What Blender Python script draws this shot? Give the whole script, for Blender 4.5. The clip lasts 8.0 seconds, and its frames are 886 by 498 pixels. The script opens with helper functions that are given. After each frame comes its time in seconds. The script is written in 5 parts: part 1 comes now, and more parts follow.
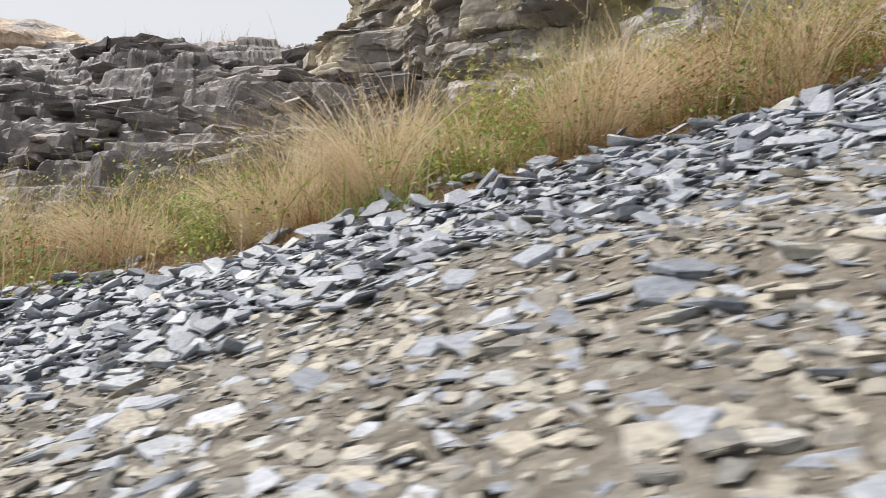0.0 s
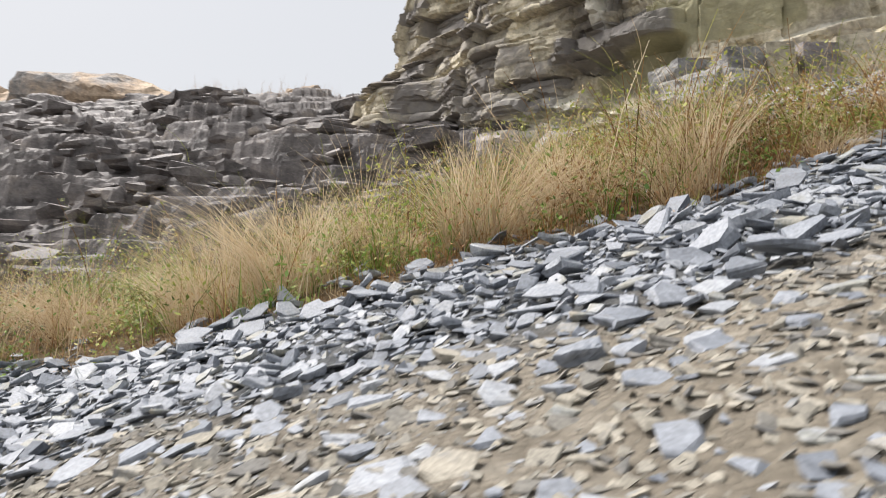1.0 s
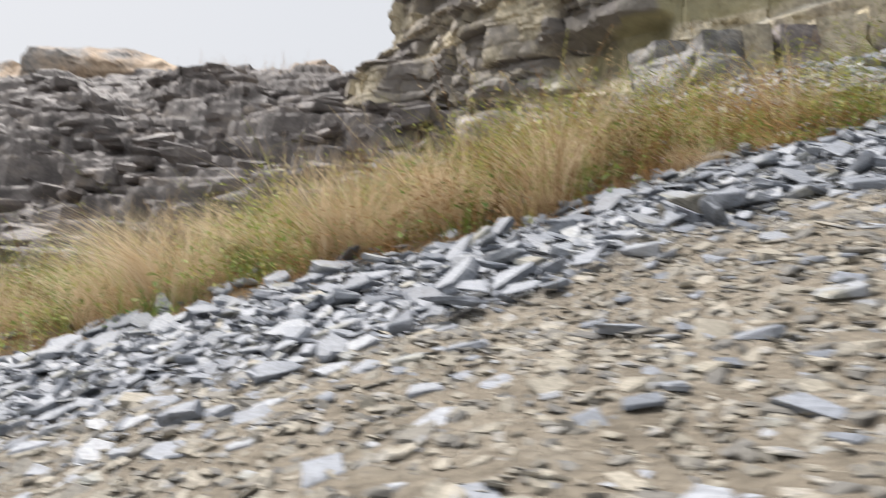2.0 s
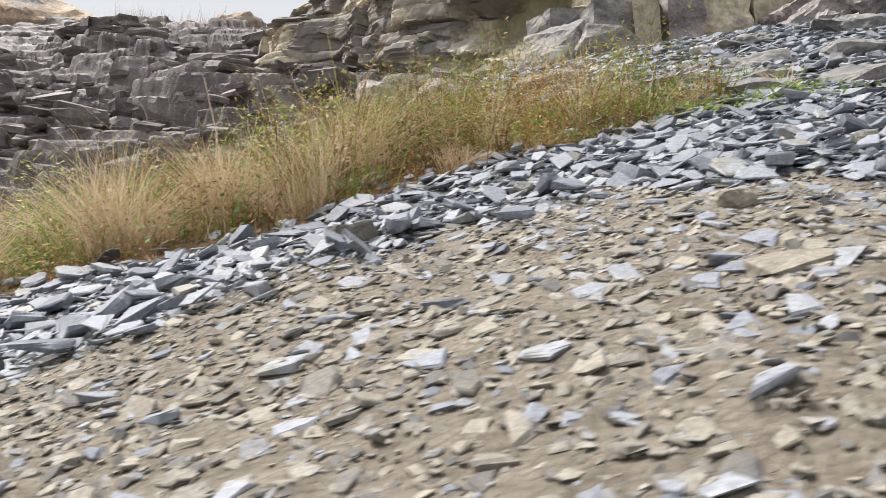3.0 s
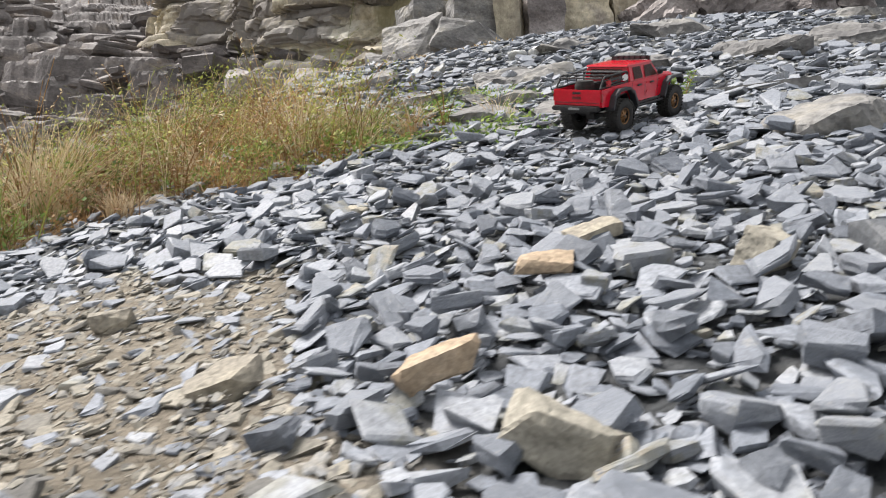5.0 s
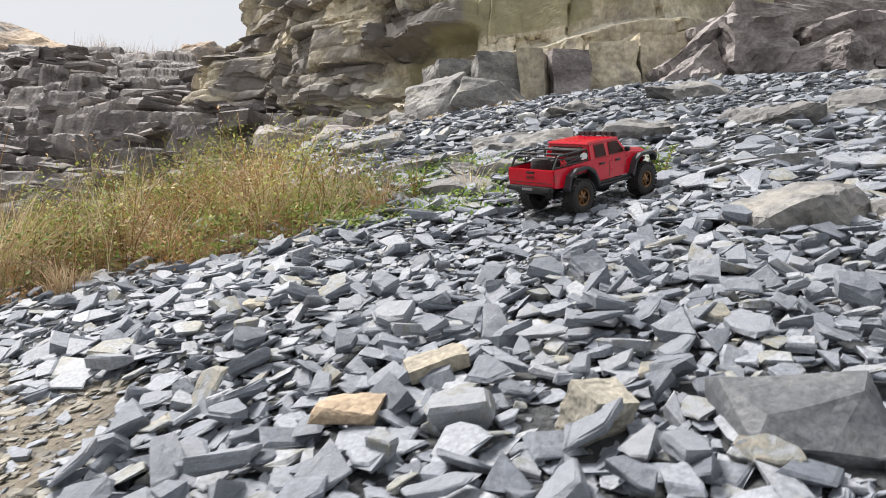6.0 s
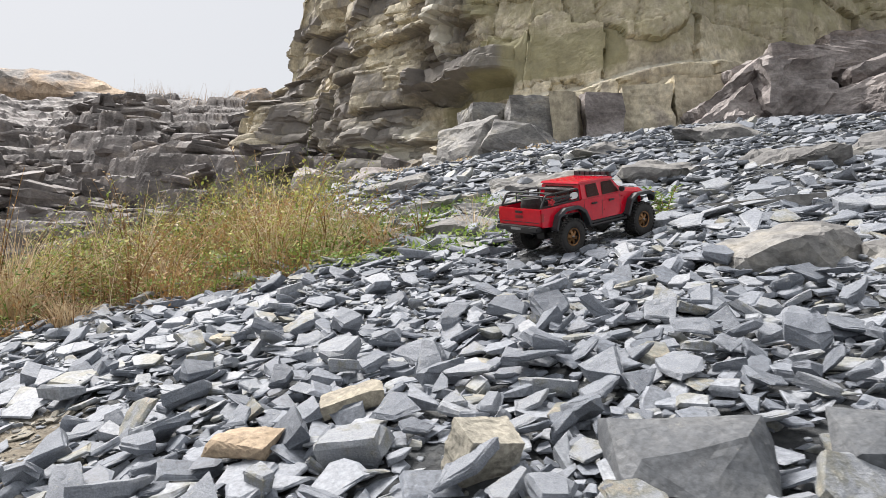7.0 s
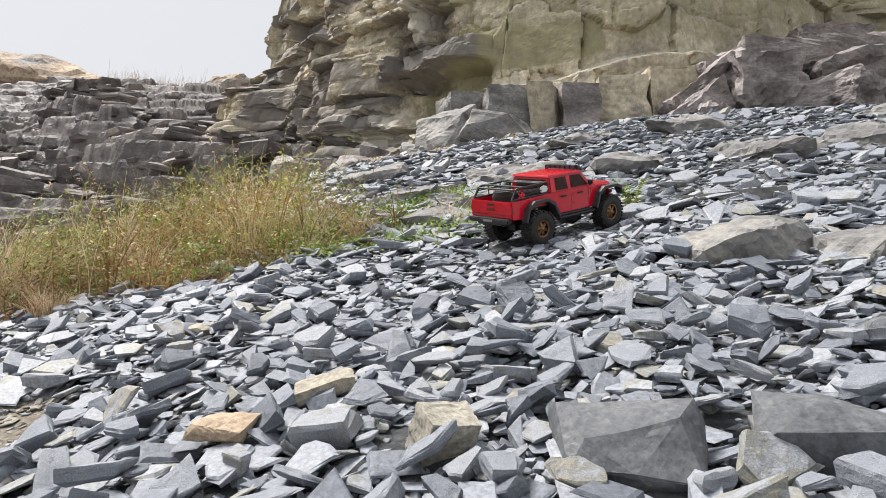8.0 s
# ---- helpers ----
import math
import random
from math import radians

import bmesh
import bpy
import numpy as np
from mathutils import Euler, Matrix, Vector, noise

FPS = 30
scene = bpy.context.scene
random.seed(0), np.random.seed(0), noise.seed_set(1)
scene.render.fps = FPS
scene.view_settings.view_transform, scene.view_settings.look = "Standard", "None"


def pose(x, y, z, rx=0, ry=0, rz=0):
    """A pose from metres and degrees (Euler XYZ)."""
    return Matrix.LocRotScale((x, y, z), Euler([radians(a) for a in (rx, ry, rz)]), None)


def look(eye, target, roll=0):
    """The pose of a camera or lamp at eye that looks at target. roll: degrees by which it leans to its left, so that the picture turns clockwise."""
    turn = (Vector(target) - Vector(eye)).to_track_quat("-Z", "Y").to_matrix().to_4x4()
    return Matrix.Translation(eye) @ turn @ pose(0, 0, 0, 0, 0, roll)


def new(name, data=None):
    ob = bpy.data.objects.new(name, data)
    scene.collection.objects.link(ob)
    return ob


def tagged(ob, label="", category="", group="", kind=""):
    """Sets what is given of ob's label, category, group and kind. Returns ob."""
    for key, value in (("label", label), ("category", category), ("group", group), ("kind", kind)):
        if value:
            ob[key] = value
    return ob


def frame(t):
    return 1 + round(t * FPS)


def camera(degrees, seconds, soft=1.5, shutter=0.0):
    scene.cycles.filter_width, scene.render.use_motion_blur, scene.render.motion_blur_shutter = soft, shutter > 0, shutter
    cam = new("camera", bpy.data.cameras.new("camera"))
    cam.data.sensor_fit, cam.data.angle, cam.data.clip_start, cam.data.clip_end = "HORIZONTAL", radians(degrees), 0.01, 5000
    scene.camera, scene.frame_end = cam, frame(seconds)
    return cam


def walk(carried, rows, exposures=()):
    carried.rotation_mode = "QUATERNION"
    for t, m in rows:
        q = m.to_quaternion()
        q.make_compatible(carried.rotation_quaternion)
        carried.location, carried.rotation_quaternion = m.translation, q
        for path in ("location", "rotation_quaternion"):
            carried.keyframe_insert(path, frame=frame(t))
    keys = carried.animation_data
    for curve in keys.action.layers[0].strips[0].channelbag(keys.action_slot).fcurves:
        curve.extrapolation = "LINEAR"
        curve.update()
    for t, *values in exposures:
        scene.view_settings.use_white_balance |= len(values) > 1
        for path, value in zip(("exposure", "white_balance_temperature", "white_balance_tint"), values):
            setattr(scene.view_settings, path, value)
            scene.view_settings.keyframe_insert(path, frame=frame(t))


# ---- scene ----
cam = camera(63.9, 8.0, soft=0.5, shutter=0.3)
PATH = [
    (0, (0.05, 0.027, 0.442), (-0.006, 2.026, 0.476), 0.1),
    (0.5, (0.384, -0.012, 0.529), (0.292, 1.985, 0.594), 0.2),
    (1, (0.684, 0.042, 0.666), (0.427, 2.021, 0.8), 0.5),
    (1.5, (0.969, 0.066, 0.758), (0.534, 2.011, 0.932), 1.1),
    (2, (1.259, 0.004, 0.809), (0.947, 1.979, 0.863), 0.8),
    (2.2, (1.394, -0.003, 0.849), (1.22, 1.989, 0.788), 1.0),
    (3.3, (2.067, 0.056, 1.044), (1.91, 2.048, 0.971), 0.7),
    (3.5, (2.164, 0.072, 1.095), (2.018, 2.065, 1.017), 0.7),
    (4, (2.402, 0.103, 1.169), (2.345, 2.098, 1.035), 0.6),
    (4.5, (2.652, 0.127, 1.196), (2.659, 2.12, 1.028), 0.4),
    (5, (2.911, 0.154, 1.25), (2.9, 2.148, 1.107), 0.3),
    (5.2, (3.001, 0.179, 1.275), (2.95, 2.176, 1.166), 0.3),
    (6.3, (3.316, 0.374, 1.379), (3.112, 2.363, 1.418), 1.8),
    (6.5, (3.355, 0.386, 1.369), (3.102, 2.369, 1.445), 2.0),
    (7, (3.441, 0.364, 1.361), (3.155, 2.34, 1.47), 2.1),
    (7.5, (3.477, 0.309, 1.367), (3.235, 2.293, 1.447), 2.1),
    (8, (3.47, 0.298, 1.372), (3.241, 2.284, 1.447), 2.1),
]
walk(cam, [(t, look(eye, target, roll)) for t, eye, target, roll in PATH], [(0.0, 0.78, 6500, 12), (8.0, 0.78, 6500, 12)])

# ---- light ----
SUN_EL, SUN_AZ = 56.0, 297.0          # a veiled sun, high over the left, a little beyond the slope
world = bpy.data.worlds.new("world")
scene.world = world
world.use_nodes = True
wn, wl = world.node_tree.nodes, world.node_tree.links
wn.clear()
w_out = wn.new("ShaderNodeOutputWorld")
w_bg = wn.new("ShaderNodeBackground")
w_sky = wn.new("ShaderNodeTexSky")
w_sky.sky_type = "NISHITA"
w_sky.sun_disc = False
w_sky.sun_elevation, w_sky.sun_rotation = radians(SUN_EL), radians(SUN_AZ)
w_sky.air_density, w_sky.dust_density, w_sky.ozone_density = 1.0, 6.0, 1.0
w_mix = wn.new("ShaderNodeMix")
w_mix.data_type = "RGBA"
w_mix.inputs[0].default_value = 0.82
w_mix.inputs[7].default_value = (9.2, 9.5, 9.75, 1)     # bright even cloud
wl.new(w_sky.outputs[0], w_mix.inputs[6])
wl.new(w_mix.outputs[2], w_bg.inputs[0])
w_bg.inputs[1].default_value = 0.054
wl.new(w_bg.outputs[0], w_out.inputs[0])
sun = new("sun", bpy.data.lights.new("sun", "SUN"))
sun.data.energy, sun.data.angle, sun.data.color = 4.0, radians(24), (1.0, 0.965, 0.92)
sun.matrix_world = look((8 * math.sin(radians(SUN_AZ)), 8 * math.cos(radians(SUN_AZ)), 8 * math.tan(radians(SUN_EL))), (0, 0, 0))

# ---- materials ----


def plain(name, colour, rough=0.5, metal=0.0, bump=0.0, scale=60.0, vary=0.12, coat=0.0):
    """Paint, plastic, rubber or metal with a little grain and dirt."""
    m = bpy.data.materials.new(name)
    m.use_nodes = True
    n, l = m.node_tree.nodes, m.node_tree.links
    b = n["Principled BSDF"]
    b.inputs["Metallic"].default_value = metal
    b.inputs["Coat Weight"].default_value = coat
    b.inputs["Coat Roughness"].default_value = 0.12
    tc = n.new("ShaderNodeTexCoord")
    no = n.new("ShaderNodeTexNoise")
    no.inputs["Scale"].default_value = scale
    no.inputs["Detail"].default_value = 6
    l.new(tc.outputs["Object"], no.inputs["Vector"])
    r = n.new("ShaderNodeValToRGB")
    r.color_ramp.elements[0].position, r.color_ramp.elements[1].position = 0.3, 0.7
    r.color_ramp.elements[0].color = (*[c * (1 - vary) for c in colour], 1)
    r.color_ramp.elements[1].color = (*[min(1, c * (1 + vary) + 0.01 * vary) for c in colour], 1)
    l.new(no.outputs[0], r.inputs[0])
    l.new(r.outputs[0], b.inputs["Base Color"])
    mr = n.new("ShaderNodeMapRange")
    mr.inputs[3].default_value, mr.inputs[4].default_value = max(0.02, rough - 0.1), min(1, rough + 0.12)
    l.new(no.outputs[0], mr.inputs[0])
    l.new(mr.outputs[0], b.inputs["Roughness"])
    if bump:
        bp = n.new("ShaderNodeBump")
        bp.inputs["Strength"].default_value, bp.inputs["Distance"].default_value = bump, 0.002
        l.new(no.outputs[0], bp.inputs["Height"])
        l.new(bp.outputs[0], b.inputs["Normal"])
    return m


def stone(name, ramp, scale=9.0, rough=0.75, bump=0.5, dist=0.006, pick="", layers=0.0, spots=0.0, spot=(0.5, 0.5, 0.46), stretch=(1, 1, 1), fine=9.0, grain=(0.6, 1.4), run=(1, 1, 1)):
    """Rock: a ramp of colours over coarse noise, fine grain, bedding lines, pale lichen spots; pick varies it by piece."""
    m = bpy.data.materials.new(name)
    m.use_nodes = True
    n, l = m.node_tree.nodes, m.node_tree.links
    b = n["Principled BSDF"]
    b.inputs["Specular IOR Level"].default_value = 0.35
    geo = n.new("ShaderNodeNewGeometry")
    mp = n.new("ShaderNodeMapping")
    mp.inputs["Scale"].default_value = stretch
    if pick == "object":
        tc = n.new("ShaderNodeTexCoord")
        l.new(tc.outputs["Object"], mp.inputs["Vector"])
    else:
        l.new(geo.outputs["Position"], mp.inputs["Vector"])
    a = n.new("ShaderNodeTexNoise")
    a.inputs["Scale"].default_value, a.inputs["Detail"].default_value, a.inputs["Roughness"].default_value = scale, 8, 0.62
    f = n.new("ShaderNodeTexNoise")
    f.inputs["Scale"].default_value, f.inputs["Detail"].default_value, f.inputs["Roughness"].default_value = scale * fine, 6, 0.7
    for t in (a, f):
        l.new(mp.outputs[0], t.inputs["Vector"])
    val = a.outputs[0]
    if pick:
        src = geo.outputs["Random Per Island"]
        if pick == "object":
            oi = n.new("ShaderNodeObjectInfo")
            src = oi.outputs["Random"]
        mx = n.new("ShaderNodeMath")
        mx.operation = "MULTIPLY_ADD"
        mx.inputs[1].default_value = 0.8
        l.new(src, mx.inputs[0])
        sc = n.new("ShaderNodeMath")
        sc.operation = "MULTIPLY_ADD"
        sc.inputs[1].default_value, sc.inputs[2].default_value = 0.7, -0.28
        l.new(a.outputs[0], sc.inputs[0])
        l.new(sc.outputs[0], mx.inputs[2])
        val = mx.outputs[0]
    r = n.new("ShaderNodeValToRGB")
    els = r.color_ramp.elements
    while len(els) < len(ramp):
        els.new(0.5)
    for e, (p, c) in zip(els, ramp):
        e.position, e.color = p, (*c, 1)
    l.new(val, r.inputs[0])
    col = r.outputs[0]
    g = n.new("ShaderNodeMapRange")
    g.inputs[1].default_value, g.inputs[2].default_value, g.inputs[3].default_value, g.inputs[4].default_value = 0.3, 0.7, grain[0], grain[1]
    l.new(f.outputs[0], g.inputs[0])
    mul = n.new("ShaderNodeMix")
    mul.data_type, mul.blend_type = "RGBA", "MULTIPLY"
    mul.inputs[0].default_value = 1.0
    l.new(col, mul.inputs[6])
    l.new(g.outputs[0], mul.inputs[7])
    col = mul.outputs[2]
    if spots:
        v = n.new("ShaderNodeTexNoise")
        v.inputs["Scale"].default_value, v.inputs["Detail"].default_value, v.inputs["Roughness"].default_value = scale * 1.9, 7, 0.75
        rn = n.new("ShaderNodeMapping")
        rn.inputs["Scale"].default_value = run
        l.new(mp.outputs[0], rn.inputs["Vector"])
        l.new(rn.outputs[0], v.inputs["Vector"])
        sr = n.new("ShaderNodeMapRange")
        sr.inputs[1].default_value, sr.inputs[2].default_value = 0.60, 0.70
        sr.inputs[3].default_value, sr.inputs[4].default_value = 0, spots
        l.new(v.outputs[0], sr.inputs[0])
        sm = n.new("ShaderNodeMix")
        sm.data_type = "RGBA"
        sm.inputs[7].default_value = (*spot, 1)
        l.new(sr.outputs[0], sm.inputs[0])
        l.new(col, sm.inputs[6])
        col = sm.outputs[2]
    l.new(col, b.inputs["Base Color"])
    rr = n.new("ShaderNodeMapRange")
    rr.inputs[3].default_value, rr.inputs[4].default_value = rough - 0.15, rough + 0.15
    l.new(f.outputs[0], rr.inputs[0])
    l.new(rr.outputs[0], b.inputs["Roughness"])
    ad = n.new("ShaderNodeMath")
    ad.operation = "MULTIPLY_ADD"
    ad.inputs[1].default_value = 0.35
    l.new(f.outputs[0], ad.inputs[0])
    l.new(a.outputs[0], ad.inputs[2])
    h = ad.outputs[0]
    if layers:
        wv = n.new("ShaderNodeTexWave")
        wv.bands_direction = "Z"
        wv.inputs["Scale"].default_value, wv.inputs["Distortion"].default_value, wv.inputs["Detail"].default_value = layers, 6, 5
        l.new(geo.outputs["Position"], wv.inputs["Vector"])
        ax = n.new("ShaderNodeMath")
        ax.operation = "MULTIPLY_ADD"
        ax.inputs[1].default_value = 0.4
        l.new(wv.outputs[0], ax.inputs[0])
        l.new(h, ax.inputs[2])
        h = ax.outputs[0]
    bp = n.new("ShaderNodeBump")
    bp.inputs["Strength"].default_value, bp.inputs["Distance"].default_value = bump, dist
    l.new(h, bp.inputs["Height"])
    l.new(bp.outputs[0], b.inputs["Normal"])
    return m


def blades(name, ramp, rough=0.65):
    """Grass and leaves: a colour for each blade, a little light through it."""
    m = bpy.data.materials.new(name)
    m.use_nodes = True
    n, l = m.node_tree.nodes, m.node_tree.links
    b = n["Principled BSDF"]
    geo = n.new("ShaderNodeNewGeometry")
    no = n.new("ShaderNodeTexNoise")
    no.inputs["Scale"].default_value, no.inputs["Detail"].default_value = 1.6, 3
    l.new(geo.outputs["Position"], no.inputs["Vector"])
    mx = n.new("ShaderNodeMath")
    mx.operation = "MULTIPLY_ADD"
    mx.inputs[1].default_value = 0.6
    sc = n.new("ShaderNodeMath")
    sc.operation = "MULTIPLY_ADD"
    sc.inputs[1].default_value, sc.inputs[2].default_value = 1.5, -0.55
    l.new(no.outputs[0], sc.inputs[0])
    l.new(geo.outputs["Random Per Island"], mx.inputs[0])
    l.new(sc.outputs[0], mx.inputs[2])
    r = n.new("ShaderNodeValToRGB")
    els = r.color_ramp.elements
    while len(els) < len(ramp):
        els.new(0.5)
    for e, (p, c) in zip(els, ramp):
        e.position, e.color = p, (*c, 1)
    l.new(mx.outputs[0], r.inputs[0])
    l.new(r.outputs[0], b.inputs["Base Color"])
    b.inputs["Roughness"].default_value = rough
    b.inputs["Specular IOR Level"].default_value = 0.25
    b.inputs["Subsurface Weight"].default_value = 0.0
    tr = n.new("ShaderNodeBsdfTranslucent")
    l.new(r.outputs[0], tr.inputs[0])
    ms = n.new("ShaderNodeMixShader")
    ms.inputs[0].default_value = 0.3
    l.new(b.outputs[0], ms.inputs[1])
    l.new(tr.outputs[0], ms.inputs[2])
    l.new(ms.outputs[0], n["Material Output"].inputs[0])
    return m


def ground_material():
    """Tan grit, grey grit and brown soil, mixed by the two masks painted on the sheet."""
    m = bpy.data.materials.new("ground_grit")
    m.use_nodes = True
    n, l = m.node_tree.nodes, m.node_tree.links
    b = n["Principled BSDF"]
    b.inputs["Roughness"].default_value = 0.93
    b.inputs["Specular IOR Level"].default_value = 0.2
    geo = n.new("ShaderNodeNewGeometry")

    def noise_tex(scale, detail=8, rough=0.65):
        t = n.new("ShaderNodeTexNoise")
        t.inputs["Scale"].default_value, t.inputs["Detail"].default_value, t.inputs["Roughness"].default_value = scale, detail, rough
        l.new(geo.outputs["Position"], t.inputs["Vector"])
        return t.outputs[0]

    def ramp(src, *stops):
        r = n.new("ShaderNodeValToRGB")
        while len(r.color_ramp.elements) < len(stops):
            r.color_ramp.elements.new(0.5)
        for e, (p, c) in zip(r.color_ramp.elements, stops):
            e.position, e.color = p, (*c, 1)
        l.new(src, r.inputs[0])
        return r.outputs[0]

    def mix(f, a, c):
        x = n.new("ShaderNodeMix")
        x.data_type = "RGBA"
        l.new(f, x.inputs[0])
        l.new(a, x.inputs[6])
        l.new(c, x.inputs[7])
        return x.outputs[2]

    coarse, mid, fine = noise_tex(2.2), noise_tex(14), noise_tex(120, 6, 0.75)
    tan = ramp(mid, (0.28, (0.17, 0.147, 0.114)), (0.5, (0.265, 0.232, 0.182)), (0.72, (0.35, 0.315, 0.258)))
    grey = ramp(mid, (0.28, (0.045, 0.048, 0.052)), (0.5, (0.095, 0.1, 0.104)), (0.72, (0.17, 0.172, 0.168)))
    soil = ramp(mid, (0.28, (0.07, 0.05, 0.03)), (0.5, (0.16, 0.115, 0.065)), (0.72, (0.27, 0.2, 0.11)))
    at = n.new("ShaderNodeAttribute")
    at.attribute_name = "zone"
    sep = n.new("ShaderNodeSeparateColor")
    l.new(at.outputs["Color"], sep.inputs[0])
    c = mix(sep.outputs[0], grey, tan)
    c = mix(sep.outputs[1], c, soil)
    v = n.new("ShaderNodeTexVoronoi")
    v.inputs["Scale"].default_value = 75
    l.new(geo.outputs["Position"], v.inputs["Vector"])
    vm = n.new("ShaderNodeMapRange")
    vm.inputs[1].default_value, vm.inputs[2].default_value, vm.inputs[3].default_value, vm.inputs[4].default_value = 0.0, 0.8, 1.12, 0.72
    l.new(v.outputs["Distance"], vm.inputs[0])
    mul = n.new("ShaderNodeMix")
    mul.data_type, mul.blend_type = "RGBA", "MULTIPLY"
    mul.inputs[0].default_value = 0.8
    l.new(c, mul.inputs[6])
    l.new(vm.outputs[0], mul.inputs[7])
    l.new(mul.outputs[2], b.inputs["Base Color"])
    s = n.new("ShaderNodeMath")
    s.operation = "SUBTRACT"
    l.new(fine, s.inputs[0])
    l.new(v.outputs["Distance"], s.inputs[1])
    bp = n.new("ShaderNodeBump")
    bp.inputs["Strength"].default_value, bp.inputs["Distance"].default_value = 0.9, 0.008
    l.new(s.outputs[0], bp.inputs["Height"])
    l.new(bp.outputs[0], b.inputs["Normal"])
    return m


M_GROUND = ground_material()
SLATE = [(0.05, (0.118, 0.132, 0.155)), (0.3, (0.19, 0.208, 0.238)), (0.58, (0.25, 0.268, 0.298)), (0.78, (0.30, 0.315, 0.336)), (0.85, (0.235, 0.24, 0.222)), (0.91, (0.27, 0.262, 0.222)), (0.95, (0.32, 0.285, 0.225)), (0.98, (0.16, 0.174, 0.198))]
M_SLATE = stone("grey_slate", SLATE, scale=14, rough=0.55, bump=0.8, dist=0.004, pick="island", spots=0.4, spot=(0.38, 0.37, 0.33), grain=(0.6, 1.4))
M_SLATE_BIG = stone("grey_slate_slab", SLATE, scale=4, rough=0.52, bump=0.9, dist=0.005, pick="object", spots=0.65, spot=(0.37, 0.36, 0.31), fine=11, grain=(0.66, 1.34))
M_DARKROCK = stone("dark_brown_outcrop", [(0.25, (0.078, 0.068, 0.066)), (0.42, (0.169, 0.149, 0.142)), (0.56, (0.286, 0.257, 0.245)), (0.7, (0.390, 0.353, 0.330)), (0.82, (0.195, 0.174, 0.166))], scale=2.2, rough=0.62, bump=0.8, dist=0.03, spots=0.4, spot=(0.4, 0.385, 0.36), fine=10, stretch=(1, 1, 1.5))
M_SLATE_DARK = stone("dark_slate", [(0.25, (0.058, 0.062, 0.068)), (0.5, (0.108, 0.115, 0.124)), (0.75, (0.169, 0.174, 0.176))], scale=14, rough=0.6, bump=0.5, dist=0.004, spots=0.35, spot=(0.42, 0.4, 0.35))
M_CHIP = stone("tan_chips", [(0.05, (0.115, 0.113, 0.108)), (0.3, (0.185, 0.176, 0.155)), (0.55, (0.25, 0.232, 0.19)), (0.75, (0.32, 0.295, 0.245)), (0.92, (0.205, 0.218, 0.235))], scale=18, rough=0.85, bump=0.4, dist=0.003, pick="island")
M_TAN = stone("tan_stone", [(0.2, (0.16, 0.15, 0.125)), (0.45, (0.27, 0.245, 0.2)), (0.65, (0.37, 0.335, 0.26)), (0.85, (0.46, 0.42, 0.34))], scale=12, rough=0.8, pick="object", bump=0.6)
M_ORANGE = stone("orange_stone", [(0.2, (0.27, 0.195, 0.135)), (0.5, (0.38, 0.295, 0.205)), (0.8, (0.48, 0.4, 0.31))], scale=12, rough=0.8, bump=0.5)
M_BEDROCK = stone("grey_bedrock", [(0.3, (0.075, 0.083, 0.095)), (0.45, (0.135, 0.145, 0.16)), (0.56, (0.2, 0.208, 0.216)), (0.7, (0.27, 0.255, 0.215))], scale=6, rough=0.75, bump=0.8, dist=0.008, spots=0.8, spot=(0.32, 0.29, 0.235), fine=16)
M_PALE = stone("pale_quartz", [(0.2, (0.42, 0.42, 0.4)), (0.5, (0.6, 0.6, 0.58)), (0.8, (0.72, 0.72, 0.7))], scale=12, rough=0.7)
M_OLIVE = stone("olive_stone", [(0.25, (0.2, 0.19, 0.155)), (0.5, (0.32, 0.3, 0.25)), (0.75, (0.42, 0.39, 0.32))], scale=16, rough=0.8, bump=0.6, dist=0.004)
M_LEDGE = stone("grey_ledge_rock", [(0.25, (0.090, 0.088, 0.088)), (0.43, (0.160, 0.156, 0.152)), (0.55, (0.229, 0.224, 0.212)), (0.68, (0.287, 0.268, 0.229)), (0.8, (0.175, 0.170, 0.165))], scale=3.2, rough=0.7, bump=0.6, dist=0.02, spots=0.4, spot=(0.33, 0.315, 0.27), fine=9, stretch=(1, 1, 1.8))
M_SHELF = stone("dark_layered_rock", [(0.25, (0.050, 0.045, 0.045)), (0.42, (0.101, 0.091, 0.087)), (0.56, (0.175, 0.158, 0.150)), (0.72, (0.248, 0.211, 0.175))], scale=1.3, rough=0.62, bump=0.9, dist=0.05, fine=12, stretch=(1, 1, 1.6))
M_MOUND = stone("grassy_rock", [(0.3, (0.16, 0.155, 0.15)), (0.44, (0.29, 0.275, 0.26)), (0.54, (0.42, 0.32, 0.23)), (0.7, (0.52, 0.42, 0.31))], scale=0.35, rough=0.85, bump=0.9, dist=0.2, fine=16)
M_CLIFF = stone("tan_quarry_face", [(0.25, (0.117, 0.103, 0.091)), (0.38, (0.261, 0.231, 0.186)), (0.5, (0.413, 0.369, 0.275)), (0.6, (0.550, 0.495, 0.372)), (0.7, (0.303, 0.268, 0.237)), (0.82, (0.398, 0.372, 0.275))], scale=0.9, rough=0.85, bump=0.9, dist=0.04, spots=0.7, spot=(0.5, 0.48, 0.42), stretch=(1, 1, 0.8), run=(0.9, 0.9, 0.5), fine=15)


